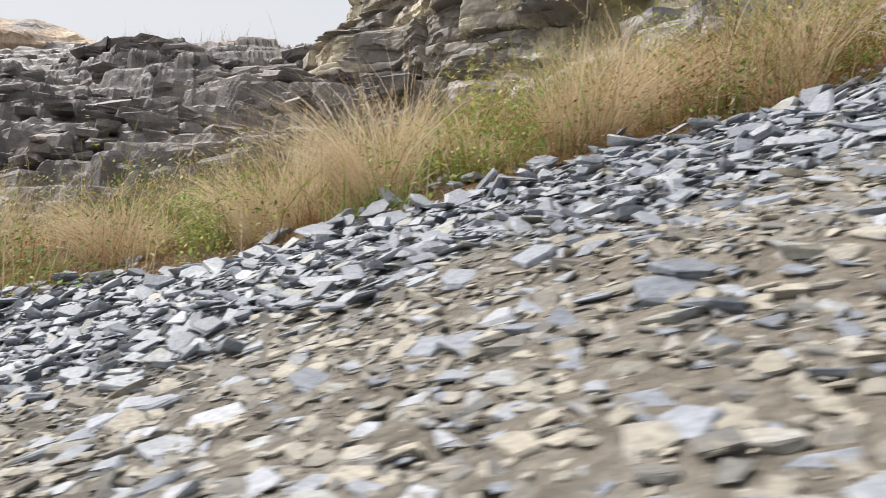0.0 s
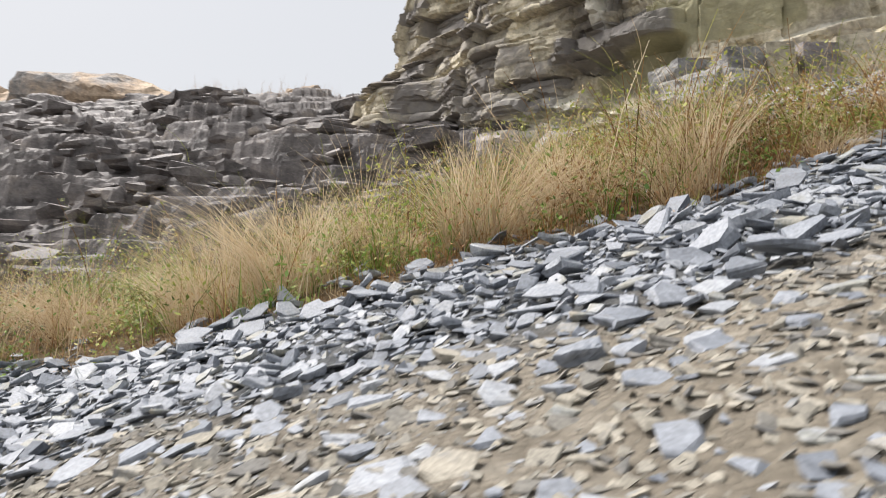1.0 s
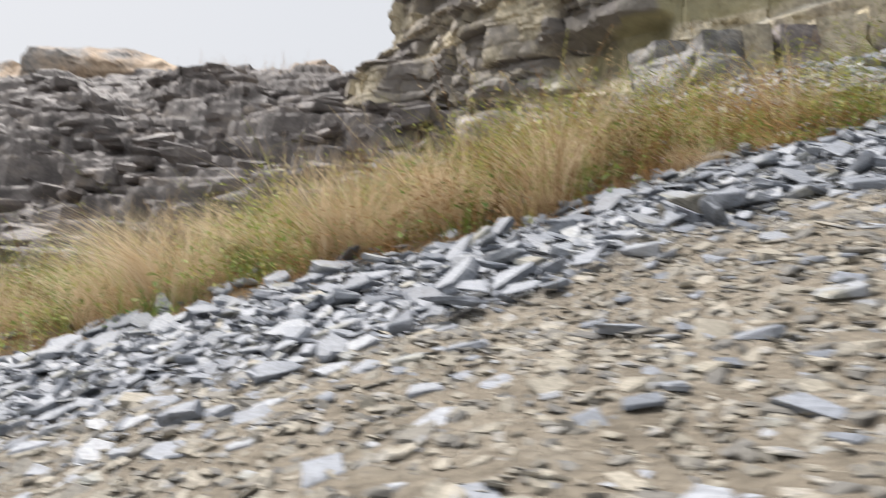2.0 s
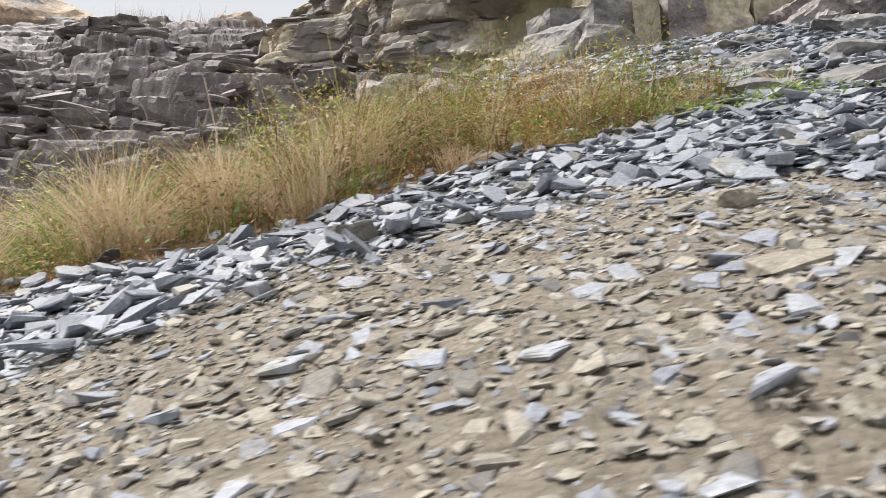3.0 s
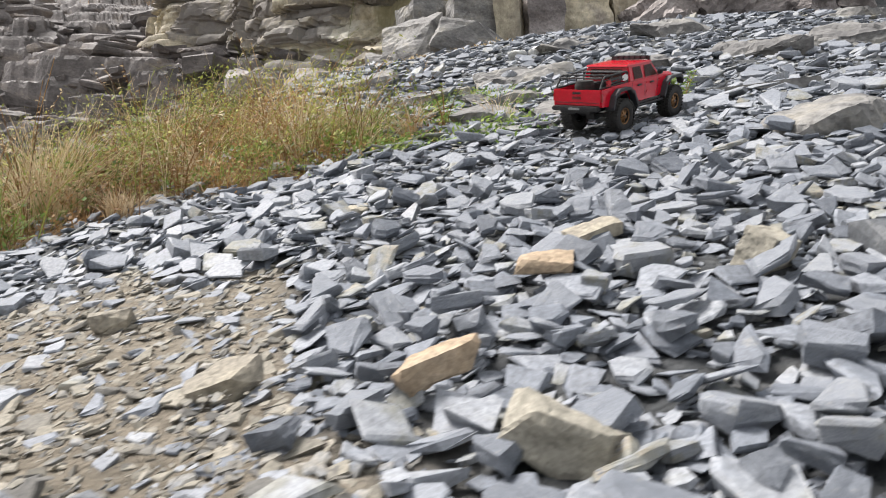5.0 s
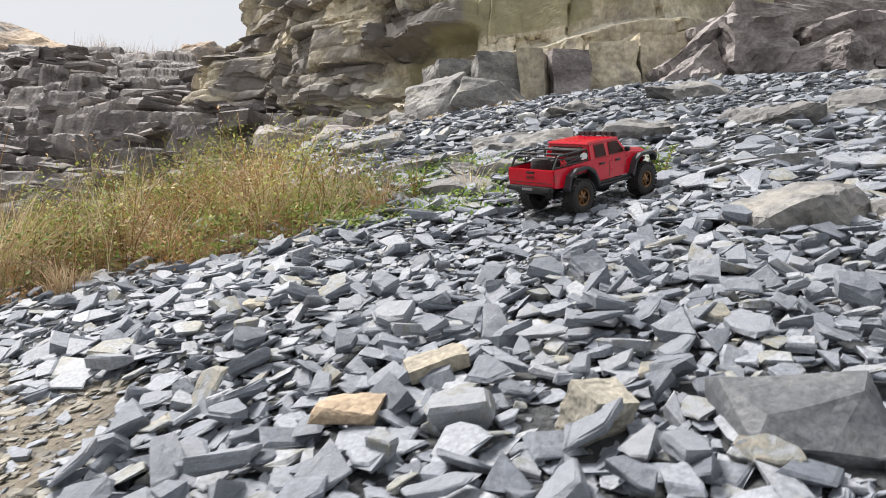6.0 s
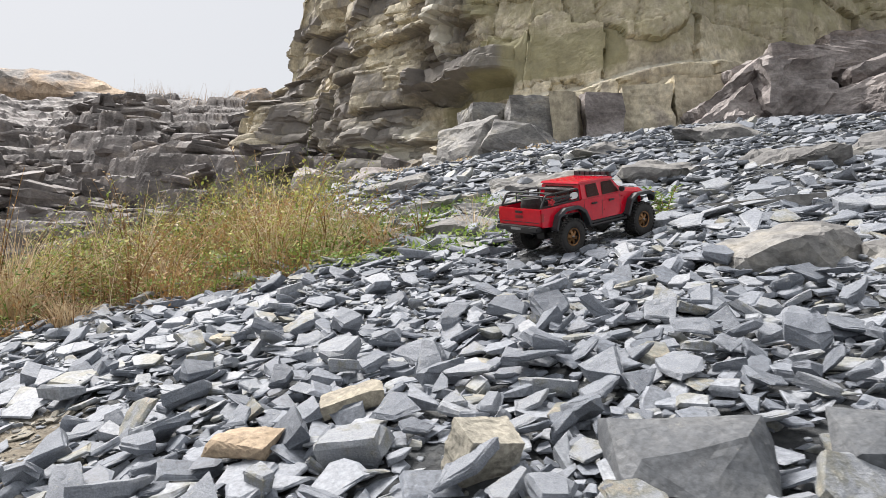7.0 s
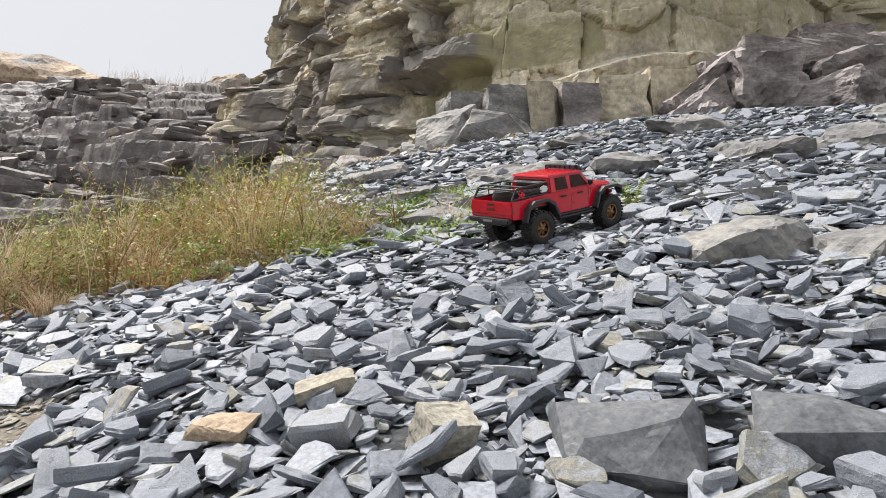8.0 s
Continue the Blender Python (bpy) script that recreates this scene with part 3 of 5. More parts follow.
def rock_shelf():
    """The dark terraced face that climbs away from the grass in many broken beds."""
    kx = [-26, -15, -9, -4.2, -1.5, 0.5, 2.6]
    base_y, base_z = [6.2, 6.5, 7.0, 7.6, 8.2, 9.0, 10.3], [0.0, 0.0, 0.2, 0.6, 1.2, 1.75, 2.5]
    edge_y, edge_z = [30, 27, 22, 17.5, 16.5, 16.0, 15.5], [9.7, 8.85, 7.45, 5.85, 5.45, 5.3, 5.2]

    def lie(x, y):
        """The general lie of the face, before it is broken up."""
        t = (y - np.interp(x, kx, base_y)) / (np.interp(x, kx, edge_y) - np.interp(x, kx, base_y))
        up = np.clip(t, -0.2, 1) + 0.05 * np.sin(t * 17 + x * 0.7) * soft(t * 4) * soft((1 - t) * 4) + 0.12 * np.maximum(t - 1, 0)
        return np.interp(x, kx, base_z) + (np.interp(x, kx, edge_z) - np.interp(x, kx, base_z)) * up

    xs = np.concatenate([np.arange(-25, -12, 0.16), np.arange(-12, 2.6, 0.06)])
    tt = np.linspace(0, 1.12, 300)
    X, T = np.meshgrid(xs, tt)
    Y = np.interp(X, kx, base_y) + T * (np.interp(X, kx, edge_y) - np.interp(X, kx, base_y))
    flat = np.stack([X.ravel(), Y.ravel(), np.zeros(X.size)], 1)
    n1 = fuzz(flat, 0.5, 1.0).reshape(X.shape)
    n2 = fuzz(flat + (31, 5, 2), 0.6, 1.0).reshape(X.shape)
    n3 = fuzz(flat + (3, 55, 9), 3.0, 1.0).reshape(X.shape)
    U, V = X + 0.35 * n1, Y + 0.40 * n2
    u1, v1, a1, b1, c1, d1, _ = blocks(U, V, 2.4, 0.9, 5)
    u2, v2, a2, b2, c2, d2, j2 = blocks(U, V, 1.05, 0.42, 17)
    u3, v3, a3, b3, c3, d3, _ = blocks(U, V, 0.42, 0.2, 29)
    h = 0.45 * (lie(u1, v1) + 0.4 * (a1 - 0.5)) + 0.55 * (lie(u2, v2) + 0.34 * (a2 - 0.5)) + 0.12 * (a3 - 0.5) * (d2 > 0.5)
    bed = 0.2 + 0.3 * np.mod(np.floor(u1 * 3.1) * 0.37 + 0.2, 1)
    zq = 0.2 * h + 0.8 * np.round(h / bed) * bed                    # the tops break off along level beds
    zq = zq + (U - u2) * (b2 - 0.5) * 0.13 + (V - v2) * (0.16 * c2 - 0.06) - 0.06 * (j2 < 0.04) + 0.02 * n3
    for _ in range(1):                                              # worn edges
        zq[1:-1, 1:-1] = 0.4 * zq[1:-1, 1:-1] + 0.15 * (zq[:-2, 1:-1] + zq[2:, 1:-1] + zq[1:-1, :-2] + zq[1:-1, 2:])
    zq = zq - 0.1
    edge = [(a, b, c) for a, b, c in zip(kx, edge_y, edge_z)][:6]
    ss = xs
    v = np.stack([X.ravel(), Y.ravel(), zq.ravel()], 1).tolist()
    ob = from_arrays("rock_shelf", v, quad_strip(len(tt), len(ss)), M_SHELF)
    tagged(ob, "dark grey terraced shelf of broken layered rock", "rock face", kind="structure")
    bm = bmesh.new()
    r0 = [bm.verts.new((x, y + 0.5, z - 0.25)) for x, y, z in edge]
    r1 = [bm.verts.new((x * 1.9, y * 1.9, z - 0.2)) for x, y, z in edge]
    for i in range(5):
        bm.faces.new((r0[i], r1[i], r1[i + 1], r0[i + 1]))
    part("shelf_top", bm, M_SHELF, ob)
    # the broken beds themselves: flat angular blocks, stepping up the face
    g = np.random.RandomState(77)
    kinds = [slate_template(g, g.randint(4, 6), g.uniform(0.14, 0.3)) for _ in range(40)]
    n = 1100
    x = np.where(g.rand(n) < 0.75, g.uniform(-13, 2.4, n), g.uniform(-25, -10, n))
    t = g.rand(n) ** 1.05
    y = np.interp(x, kx, base_y) + t * (np.interp(x, kx, edge_y) - np.interp(x, kx, base_y))
    size = (0.3 + 0.9 * g.rand(n) ** 2.2) * np.interp(t, [0, 1], [0.8, 1.15])
    z = lie(x, y) + g.uniform(-0.16, 0.06, n) - 0.35 * soft((t - 0.85) / 0.15)
    yaw = g.normal(0, 0.45, n) + math.pi * g.randint(0, 2, n)
    scatter("shelf_blocks", kinds, (x, y, z, size, yaw, g.normal(0.02, 0.05, n), g.normal(0, 0.05, n)), M_SHELF, "dark grey broken slabs stepping up the rock shelf", "rock")


def rock_bmesh(dims, seed, points=26, cuts=2, rough=0.04, flat=0.0, squared=0):
    """An angular broken rock: the hull of random points in a box, split finer, stepped along its beds and roughened."""
    rng = random.Random(seed)
    bm = bmesh.new()
    pts = [Vector([rng.uniform(-1, 1) for _ in range(3)]) for _ in range(points)]
    pts = [p / max(abs(c) for c in p) * rng.uniform(0.72, 1.0) for p in pts]
    if squared:
        pts = [p * 0.9 for p in pts[:6]] + [Vector((x, y, z)) * rng.uniform(0.86, 1.0) for x in (-1, 1) for y in (-1, 1) for z in (-1, 1)]
    for p in pts:
        if flat and p.z > 0.3:
            p.z = 0.85 + 0.1 * p.x * flat
        bm.verts.new((p.x * dims[0] / 2, p.y * dims[1] / 2, p.z * dims[2] / 2))
    hull = bmesh.ops.convex_hull(bm, input=bm.verts[:])
    for vtx in [g for g in hull["geom_interior"] if isinstance(g, bmesh.types.BMVert)]:
        if vtx.is_valid and not vtx.link_faces:
            bm.verts.remove(vtx)
    size = min(dims)
    mean = (dims[0] * dims[1] * dims[2]) ** (1 / 3)
    bmesh.ops.dissolve_limit(bm, angle_limit=0.09, verts=bm.verts[:], edges=bm.edges[:])
    bmesh.ops.triangulate(bm, faces=bm.faces[:])
    for _ in range(cuts + 2):
        bmesh.ops.subdivide_edges(bm, edges=[e for e in bm.edges if e.calc_length() > mean * 0.09], cuts=1)
        bmesh.ops.triangulate(bm, faces=[f for f in bm.faces if len(f.verts) > 3])
    bm.normal_update()
    off = Vector((seed * 3.1, seed * 1.7, seed * 0.3))
    moves = []
    for vtx in bm.verts:
        q = vtx.co / mean
        k = noise.noise(Vector((q.x * 1.3, q.y * 1.3, q.z * 3.4)) + off)
        step = round(k * 3.2) / 3.2
        moves.append(vtx.normal * size * (rough * 2.2 * step + rough * 1.1 * noise.fractal(q * 3.0 + off, 1.0, 2.0, 4)))
    for vtx, d in zip(bm.verts, moves):
        vtx.co += d
    return bm


def slope_turn(x, y):
    e = 0.05
    n = Vector((-float(land(x + e, y) - land(x - e, y)) / (2 * e), -float(land(x, y + e) - land(x, y - e)) / (2 * e), 1)).normalized()
    return Vector((0, 0, 1)).rotation_difference(n).to_matrix().to_4x4()


def rock(name, at, dims, material, label, seed, rot=(0, 0, 0), category="rock", group="", sink=0.3, **kw):
    """One rock set into the ground; at is (x, y), lying with the slope, or (x, y, z of its middle)."""
    bm = rock_bmesh(dims, seed, **kw)
    bmesh.ops.recalc_face_normals(bm, faces=bm.faces[:])
    me = bpy.data.meshes.new(name)
    bm.to_mesh(me)
    bm.free()
    me.materials.append(material)
    ob = new(name, me)
    if len(at) > 2:
        ob.matrix_world = pose(*at, *rot)
    else:
        ob.matrix_world = pose(at[0], at[1], float(land(*at)) + dims[2] * (0.5 - sink)) @ slope_turn(*at) @ pose(0, 0, 0, *rot)
    return tagged(ob, label, category, group)


def far_mound(dims, seed, m, label):
    """A grassy hump on the skyline."""
    bm = rock_bmesh(dims, seed, 24, 3, 0.06)
    bmesh.ops.recalc_face_normals(bm, faces=bm.faces[:])
    me = bpy.data.meshes.new("far_mound")
    bm.to_mesh(me)
    bm.free()
    me.materials.append(M_MOUND)
    ob = new("far_mound", me)
    ob.matrix_world = m
    tagged(ob, label, "hill", kind="structure")


# ledges and boulders
LEDGE = "low grey bedrock ledge breaking through the scree slope"
FOOT = "cliff foot blocks"
for i, (bx, by, bz, bw, bd, bh, rz, mt, what) in enumerate([
        (3.20, 9.15, 3.38, 0.62, 0.7, 0.70, 12, M_LEDGE, "squared grey rock block below the cliff"),
        (3.69, 9.08, 3.40, 0.34, 0.7, 0.72, -14, M_CLIFF, "squared tan rock block with one pale face"),
        (4.05, 9.18, 3.42, 0.50, 0.7, 0.74, 10, M_DARKROCK, "squared dark grey rock block below the cliff"),
        (4.58, 9.35, 3.56, 0.66, 0.8, 0.70, 4, M_CLIFF, "long tan grey rock block below the cliff"),
        (5.20, 9.45, 3.70, 0.70, 0.8, 0.66, 8, M_CLIFF, "long tan grey rock block below the cliff"),
        (2.62, 9.6, 3.45, 0.60, 0.7, 0.62, 24, M_LEDGE, "squared grey rock block below the cliff")]):
    rock("ledge_block", (bx, by, bz), (bw, bd, bh), mt, what, 1 + i, (0, -4, rz), group=FOOT, squared=1, rough=0.03)
SMOOTH = "smooth grey boulder at the foot of the cliff"
rock("boulder", (3.12, 8.45, 2.98), (1.0, 0.8, 0.62), M_LEDGE, SMOOTH, 4, (4, 22, 10), rough=0.03)
rock("boulder", (2.55, 8.5, 2.98), (0.72, 0.7, 0.70), M_LEDGE, SMOOTH, 5, (5, -14, -20), rough=0.03)
rock("boulder", (2.15, 8.9, 2.80), (0.55, 0.5, 0.42), M_LEDGE, SMOOTH, 45, (5, 10, 15))
rock("boulder", (1.0, 9.9, 2.75), (0.8, 0.6, 0.5), M_DARKROCK, "small dark boulder at the foot of the cliff", 15, (5, 10, -20))
rock("boulder", (0.2, 10.2, 2.75), (0.9, 0.7, 0.6), M_DARKROCK, "small dark boulder at the foot of the cliff", 16, (5, 16, 30))
DARK = "dark angular rock of the outcrop below the cliff"
for i, (bx, by, bz, bw, bd, bh, ry, rz) in enumerate([
        (5.98, 8.50, 3.46, 0.72, 0.7, 0.95, -6, 14), (5.25, 8.45, 3.22, 0.95, 0.6, 0.42, -38, 10), (5.50, 8.75, 3.60, 0.95, 0.7, 0.40, -36, 4),
        (5.45, 8.15, 3.02, 0.40, 0.4, 0.42, 18, 40), (6.55, 8.40, 3.42, 0.95, 0.6, 0.42, -16, -8), (7.15, 8.85, 3.75, 1.2, 0.8, 0.62, -8, 6),
        (6.75, 9.10, 4.08, 1.9, 0.9, 0.42, -3, 4), (8.2, 9.4, 4.15, 1.5, 0.9, 0.60, -6, -8), (7.2, 9.8, 4.42, 1.0, 0.7, 0.55, -4, 10),
        (5.9, 9.2, 3.95, 0.8, 0.6, 0.42, -20, 8), (6.9, 8.2, 3.42, 0.6, 0.5, 0.36, 8, 30)]):
    rock("outcrop_rock", (bx, by, bz), (bw, bd, bh), M_DARKROCK, DARK, 80 + i, (4 - 2 * (i % 5), ry, rz), group="dark outcrop", squared=1, rough=0.09)
for i, (lx, ly, lw, ld, lh, mt) in enumerate([(4.1, 4.6, 0.6, 0.5, 0.24, 0), (4.75, 4.65, 0.7, 0.5, 0.3, 0), (5.5, 4.9, 0.8, 0.5, 0.3, 1), (6.3, 5.1, 0.8, 0.5, 0.3, 0), (3.4, 4.75, 0.7, 0.5, 0.2, 0), (2.75, 4.5, 0.6, 0.4, 0.18, 0), (4.9, 6.2, 1.0, 0.5, 0.28, 0), (3.9, 6.1, 0.8, 0.5, 0.22, 0), (6.4, 6.5, 0.9, 0.5, 0.26, 1), (3.2, 3.95, 0.55, 0.4, 0.18, 0), (5.6, 3.6, 0.6, 0.5, 0.2, 0), (2.3, 5.9, 0.6, 0.5, 0.22, 0)]):
    rock("rock_ledge", (lx, ly), (lw, ld, lh), M_LEDGE, LEDGE, 50 + i, (random.uniform(-6, 2), random.uniform(-6, 6), random.uniform(-20, 20)), flat=0.4, sink=0.66, points=18, rough=0.09)
rock("rock_slab", (4.06, 2.32), (0.40, 0.34, 0.25), M_LEDGE, "big pale grey bedrock slab standing out of the scree", 21, (-4, 6, 16), sink=0.64, points=30, rough=0.05)
rock("rock_slab", (4.42, 2.26), (0.50, 0.38, 0.25), M_LEDGE, "big olive grey bedrock slab standing out of the scree", 22, (-4, 0, -8), sink=0.64, points=30, rough=0.05)
rock("rock_step", (4.13, 3.44, 1.64), (0.82, 0.44, 0.23), M_LEDGE, "olive grey bedrock step above the small weed", 23, (4, -6, -6), squared=1, rough=0.02)
rock("rock_slab", (3.40, 3.34), (0.34, 0.26, 0.12), M_LEDGE, "flat grey rock step beside the truck", 24, (0, -4, 14), flat=0.3, sink=0.5)
rock("rock_slab", (3.1, 3.4), (0.36, 0.26, 0.13), M_LEDGE, "flat grey rock step beside the grass", 25, (0, -4, -14), flat=0.3, sink=0.4)
rock("bedrock_slab", (2.49, 0.59), (0.38, 0.48, 0.18), M_BEDROCK, "wide flat grey bedrock slab sunk in tan grit", 26, (0, 3, -22), flat=0.1, squared=1, sink=0.71, rough=0.09)
rock("boulder", (3.605, 1.15), (0.22, 0.13, 0.13), M_SLATE_DARK, "big dark grey slate boulder among smaller slabs", 27, (24, 4, -12), sink=0.47, rough=0.014, points=22)
rock("boulder", (3.015, 0.775), (0.125, 0.08, 0.075), M_OLIVE, "pale grey tan boulder among the slate", 28, (14, 14, -30), sink=0.05, points=16)
rock("boulder", (3.375, 1.19), (0.075, 0.055, 0.075), M_OLIVE, "olive grey broken stone among the slate", 29, (18, 16, 35), sink=0.1, squared=1, rough=0.03)
rock("boulder", (3.815, 1.14), (0.17, 0.10, 0.06), M_SLATE_DARK, "thick grey slate slab on the scree", 30, (8, 8, -10), sink=0.05, rough=0.016)
rock("stone", (3.06, 1.25), (0.10, 0.06, 0.03), M_ORANGE, "flat orange brown stone on grey slate", 31, (4, 4, -8), "stone", sink=-1.0)
rock("stone", (3.16, 1.40), (0.11, 0.07, 0.03), M_TAN, "flat ochre stone on grey slate", 32, (4, -4, 12), "stone", sink=-0.9)
rock("stone", (2.90, 0.92), (0.11, 0.045, 0.04), M_ORANGE, "yellow ochre stone wedged among slate", 33, (4, -10, 20), "stone", sink=-0.8)
rock("stone", (2.33, 1.37), (0.075, 0.06, 0.055), M_TAN, "small blocky ochre stone on the grit", 34, (4, 4, 20), "stone", sink=0.15)
rock("stone", (2.63, 1.04), (0.12, 0.07, 0.04), M_TAN, "flat tan stone at the edge of the slate", 35, (6, -6, 10), "stone", sink=0.1)
rock("stone", (2.67, 1.99), (0.09, 0.06, 0.04), M_TAN, "pale tan stone by the grass", 36, (0, 0, 10), "stone", sink=0.1)
rock("stone", (1.55, 1.72), (0.11, 0.08, 0.07), M_TAN, "blocky tan stone by the slate strip", 37, (0, 10, 40), "stone", sink=0.1)
rock("stone", (0.74, 0.95), (0.075, 0.05, 0.03), M_SLATE_BIG, "blue grey slate lump on the grit", 38, (8, -4, 0), "stone", sink=0.1)
rock("stone", (0.80, 0.94), (0.05, 0.03, 0.015), M_SLATE_BIG, "thin blue grey slate chip on the grit", 39, (8, -4, 20), "stone", sink=0.1)
rock("stone", (1.06, 0.975), (0.06, 0.045, 0.025), M_SLATE_BIG, "blue grey slate lump on the grit", 40, (8, -4, 0), "stone", sink=0.1)
rock("stone", (1.0, 0.98), (0.05, 0.04, 0.022), M_SLATE_BIG, "blue grey slate lump on the grit", 42, (8, -4, 50), "stone", sink=0.1)
rock("stone", (2.28, 0.98), (0.12, 0.07, 0.025), M_TAN, "flat tan slab on the grit", 43, (6, -2, 20), "stone", sink=0.1)


for i, (wx, wy, ws) in enumerate([(3.46, 5.9, 0.16), (3.62, 6.0, 0.13), (3.3, 6.05, 0.1), (2.45, 3.35, 0.09), (2.2, 3.15, 0.07)]):
    rock("white_stone", (wx, wy), (ws, ws * 0.7, ws * 0.5), M_PALE, "pale white quartz stone among grey slate", 100 + i, (0, 0, 40 * i), "stone", sink=0.1)


# ---- loose slate ----
def slate_template(rng, n, thin):
    """A flat broken piece one unit across: an uneven outline, a stepped rim, a slanting top and one or two corners broken away."""
    ang = np.sort((np.arange(n) + rng.uniform(-0.45, 0.45, n)) / n * 2 * math.pi)
    rad = rng.uniform(0.56, 1.0, n) * 0.58
    long = rng.uniform(0.52, 1.0)
    ring = np.stack([np.cos(ang) * rad, np.sin(ang) * rad * long], 1)
    tilt = rng.uniform(-0.5, 0.5, 2) * thin * 1.8
    shift = rng.uniform(-0.08, 0.08, 2)
    chip = (rng.rand(n) < 0.28) * rng.uniform(0.2, 0.75, n)
    rims = [np.c_[ring * rng.uniform(0.55, 0.95, n)[:, None], np.full(n, -thin / 2) + rng.uniform(-0.15, 0.15, n) * thin]]
    rims.append(np.c_[ring * rng.uniform(0.88, 1.1, n)[:, None] + shift * 0.3, -0.05 * thin + rng.uniform(-0.25, 0.25, n) * thin])
    rims.append(np.c_[ring * (rng.uniform(0.93, 1.02, n) - 0.15 * chip)[:, None] + shift * 0.8, thin * (0.36 - 0.3 * chip) + ring @ tilt + rng.uniform(-0.12, 0.08, n) * thin])
    rims.append(np.c_[ring * (rng.uniform(0.84, 0.97, n) - 0.4 * chip)[:, None] + shift, thin * 0.5 + ring @ tilt])
    f = [tuple(range(3 * n, 4 * n)), tuple(range(n - 1, -1, -1))]
    for r in (0, n, 2 * n):
        for i in range(n):
            j = (i + 1) % n
            f.append((r + i, r + j, r + n + j, r + n + i))
    return np.concatenate(rims), f


def turned(yaw, tx, ty):
    cz, sz, cx, sx, cy, sy = np.cos(yaw), np.sin(yaw), np.cos(tx), np.sin(tx), np.cos(ty), np.sin(ty)
    R = np.empty((len(yaw), 3, 3))
    R[:, 0, 0], R[:, 0, 1], R[:, 0, 2] = cy * cz, sx * sy * cz - cx * sz, cx * sy * cz + sx * sz
    R[:, 1, 0], R[:, 1, 1], R[:, 1, 2] = cy * sz, sx * sy * sz + cx * cz, cx * sy * sz - sx * cz
    R[:, 2, 0], R[:, 2, 1], R[:, 2, 2] = -sy, sx * cy, cx * cy
    return R


TRUCK_SPOT, TRUCK_TURN = (3.58, 2.87), radians(44)
LANDMARKS = [(3.605, 1.14, 0.065), (3.815, 1.13, 0.05), (3.375, 1.18, 0.03), (3.015, 0.77, 0.045), (4.05, 2.28, 0.14), (4.38, 2.22, 0.16)]


def spaced(x, y, s, gap):
    """Drops the stones that would lie too far into one already laid."""
    cell = gap * s.max()
    taken, keep = {}, np.zeros(len(x), bool)
    for i in range(len(x)):
        ci, cj = int(x[i] // cell), int(y[i] // cell)
        free = True
        for a in (ci - 1, ci, ci + 1):
            for b in (cj - 1, cj, cj + 1):
                for px, py, ps in taken.get((a, b), ()):
                    if (px - x[i]) ** 2 + (py - y[i]) ** 2 < (gap * (ps + s[i]) / 2) ** 2:
                        free = False
        if free:
            keep[i] = True
            taken.setdefault((ci, cj), []).append((x[i], y[i], s[i]))
    return keep


def lay_out(rng, count, box, keep, smin, smax, power, tilt, lift, gap=0.0, small=None):
    """Random places for stones: x, y, z, size, yaw and tilts, kept by a chance that depends on the place; small caps the size inside a box."""
    x = rng.uniform(box[0], box[1], count)
    y = rng.uniform(box[2], box[3], count)
    ok = rng.rand(count) < keep(x, y)
    x, y = x[ok], y[ok]
    s = smin + (smax - smin) * rng.rand(len(x)) ** power
    for mx, my, mr in LANDMARKS:
        ok = (x - mx) ** 2 + (y - my) ** 2 > mr * mr
        x, y, s = x[ok], y[ok], s[ok]
    if small:
        s = np.where((x > small[0]) & (x < small[1]) & (y > small[2]) & (y < small[3]), np.minimum(s, small[4]), s)
    if gap:
        ok = spaced(x, y, s, gap)
        x, y, s = x[ok], y[ok], s[ok]
    n = len(x)
    z = surface(x, y) + s * lift * rng.uniform(0.2, 1.0, n)
    dx, dy = x - TRUCK_SPOT[0], y - TRUCK_SPOT[1]
    near = (np.abs(dx * math.cos(TRUCK_TURN) + dy * math.sin(TRUCK_TURN)) < 0.31) & (np.abs(dy * math.cos(TRUCK_TURN) - dx * math.sin(TRUCK_TURN)) < 0.15)
    s = np.where(near, np.minimum(s, 0.055), s)
    z = np.where(near, surface(x, y) - 0.006, z)
    slope_x, slope_y = 0.17, 0.2
    return x, y, z, s, rng.uniform(0, 2 * math.pi, n), rng.normal(0, tilt, n) + slope_y, rng.normal(0, tilt, n) - slope_x


def scatter(name, templates, spots, material, label, category):
    """Joins many loose pieces into one object."""
    x, y, z, s, yaw, tx, ty = spots
    spin = np.random.RandomState(5).randint(0, len(templates), len(x))
    verts, faces, at = [], [], 0
    R = turned(np.zeros_like(yaw), tx, ty)
    c, sn = np.cos(yaw), np.sin(yaw)
    for i in range(len(x)):
        tv, tf = templates[spin[i]]
        q = tv * s[i]
        q = np.c_[q[:, 0] * c[i] - q[:, 1] * sn[i], q[:, 0] * sn[i] + q[:, 1] * c[i], q[:, 2]] @ R[i].T
        verts.append(q + (x[i], y[i], z[i]))
        faces.extend([tuple(k + at for k in f) for f in tf])
        at += len(tv)
    ob = from_arrays(name, np.concatenate(verts).tolist(), faces, material)
    return tagged(ob, label, category, kind="stuff")


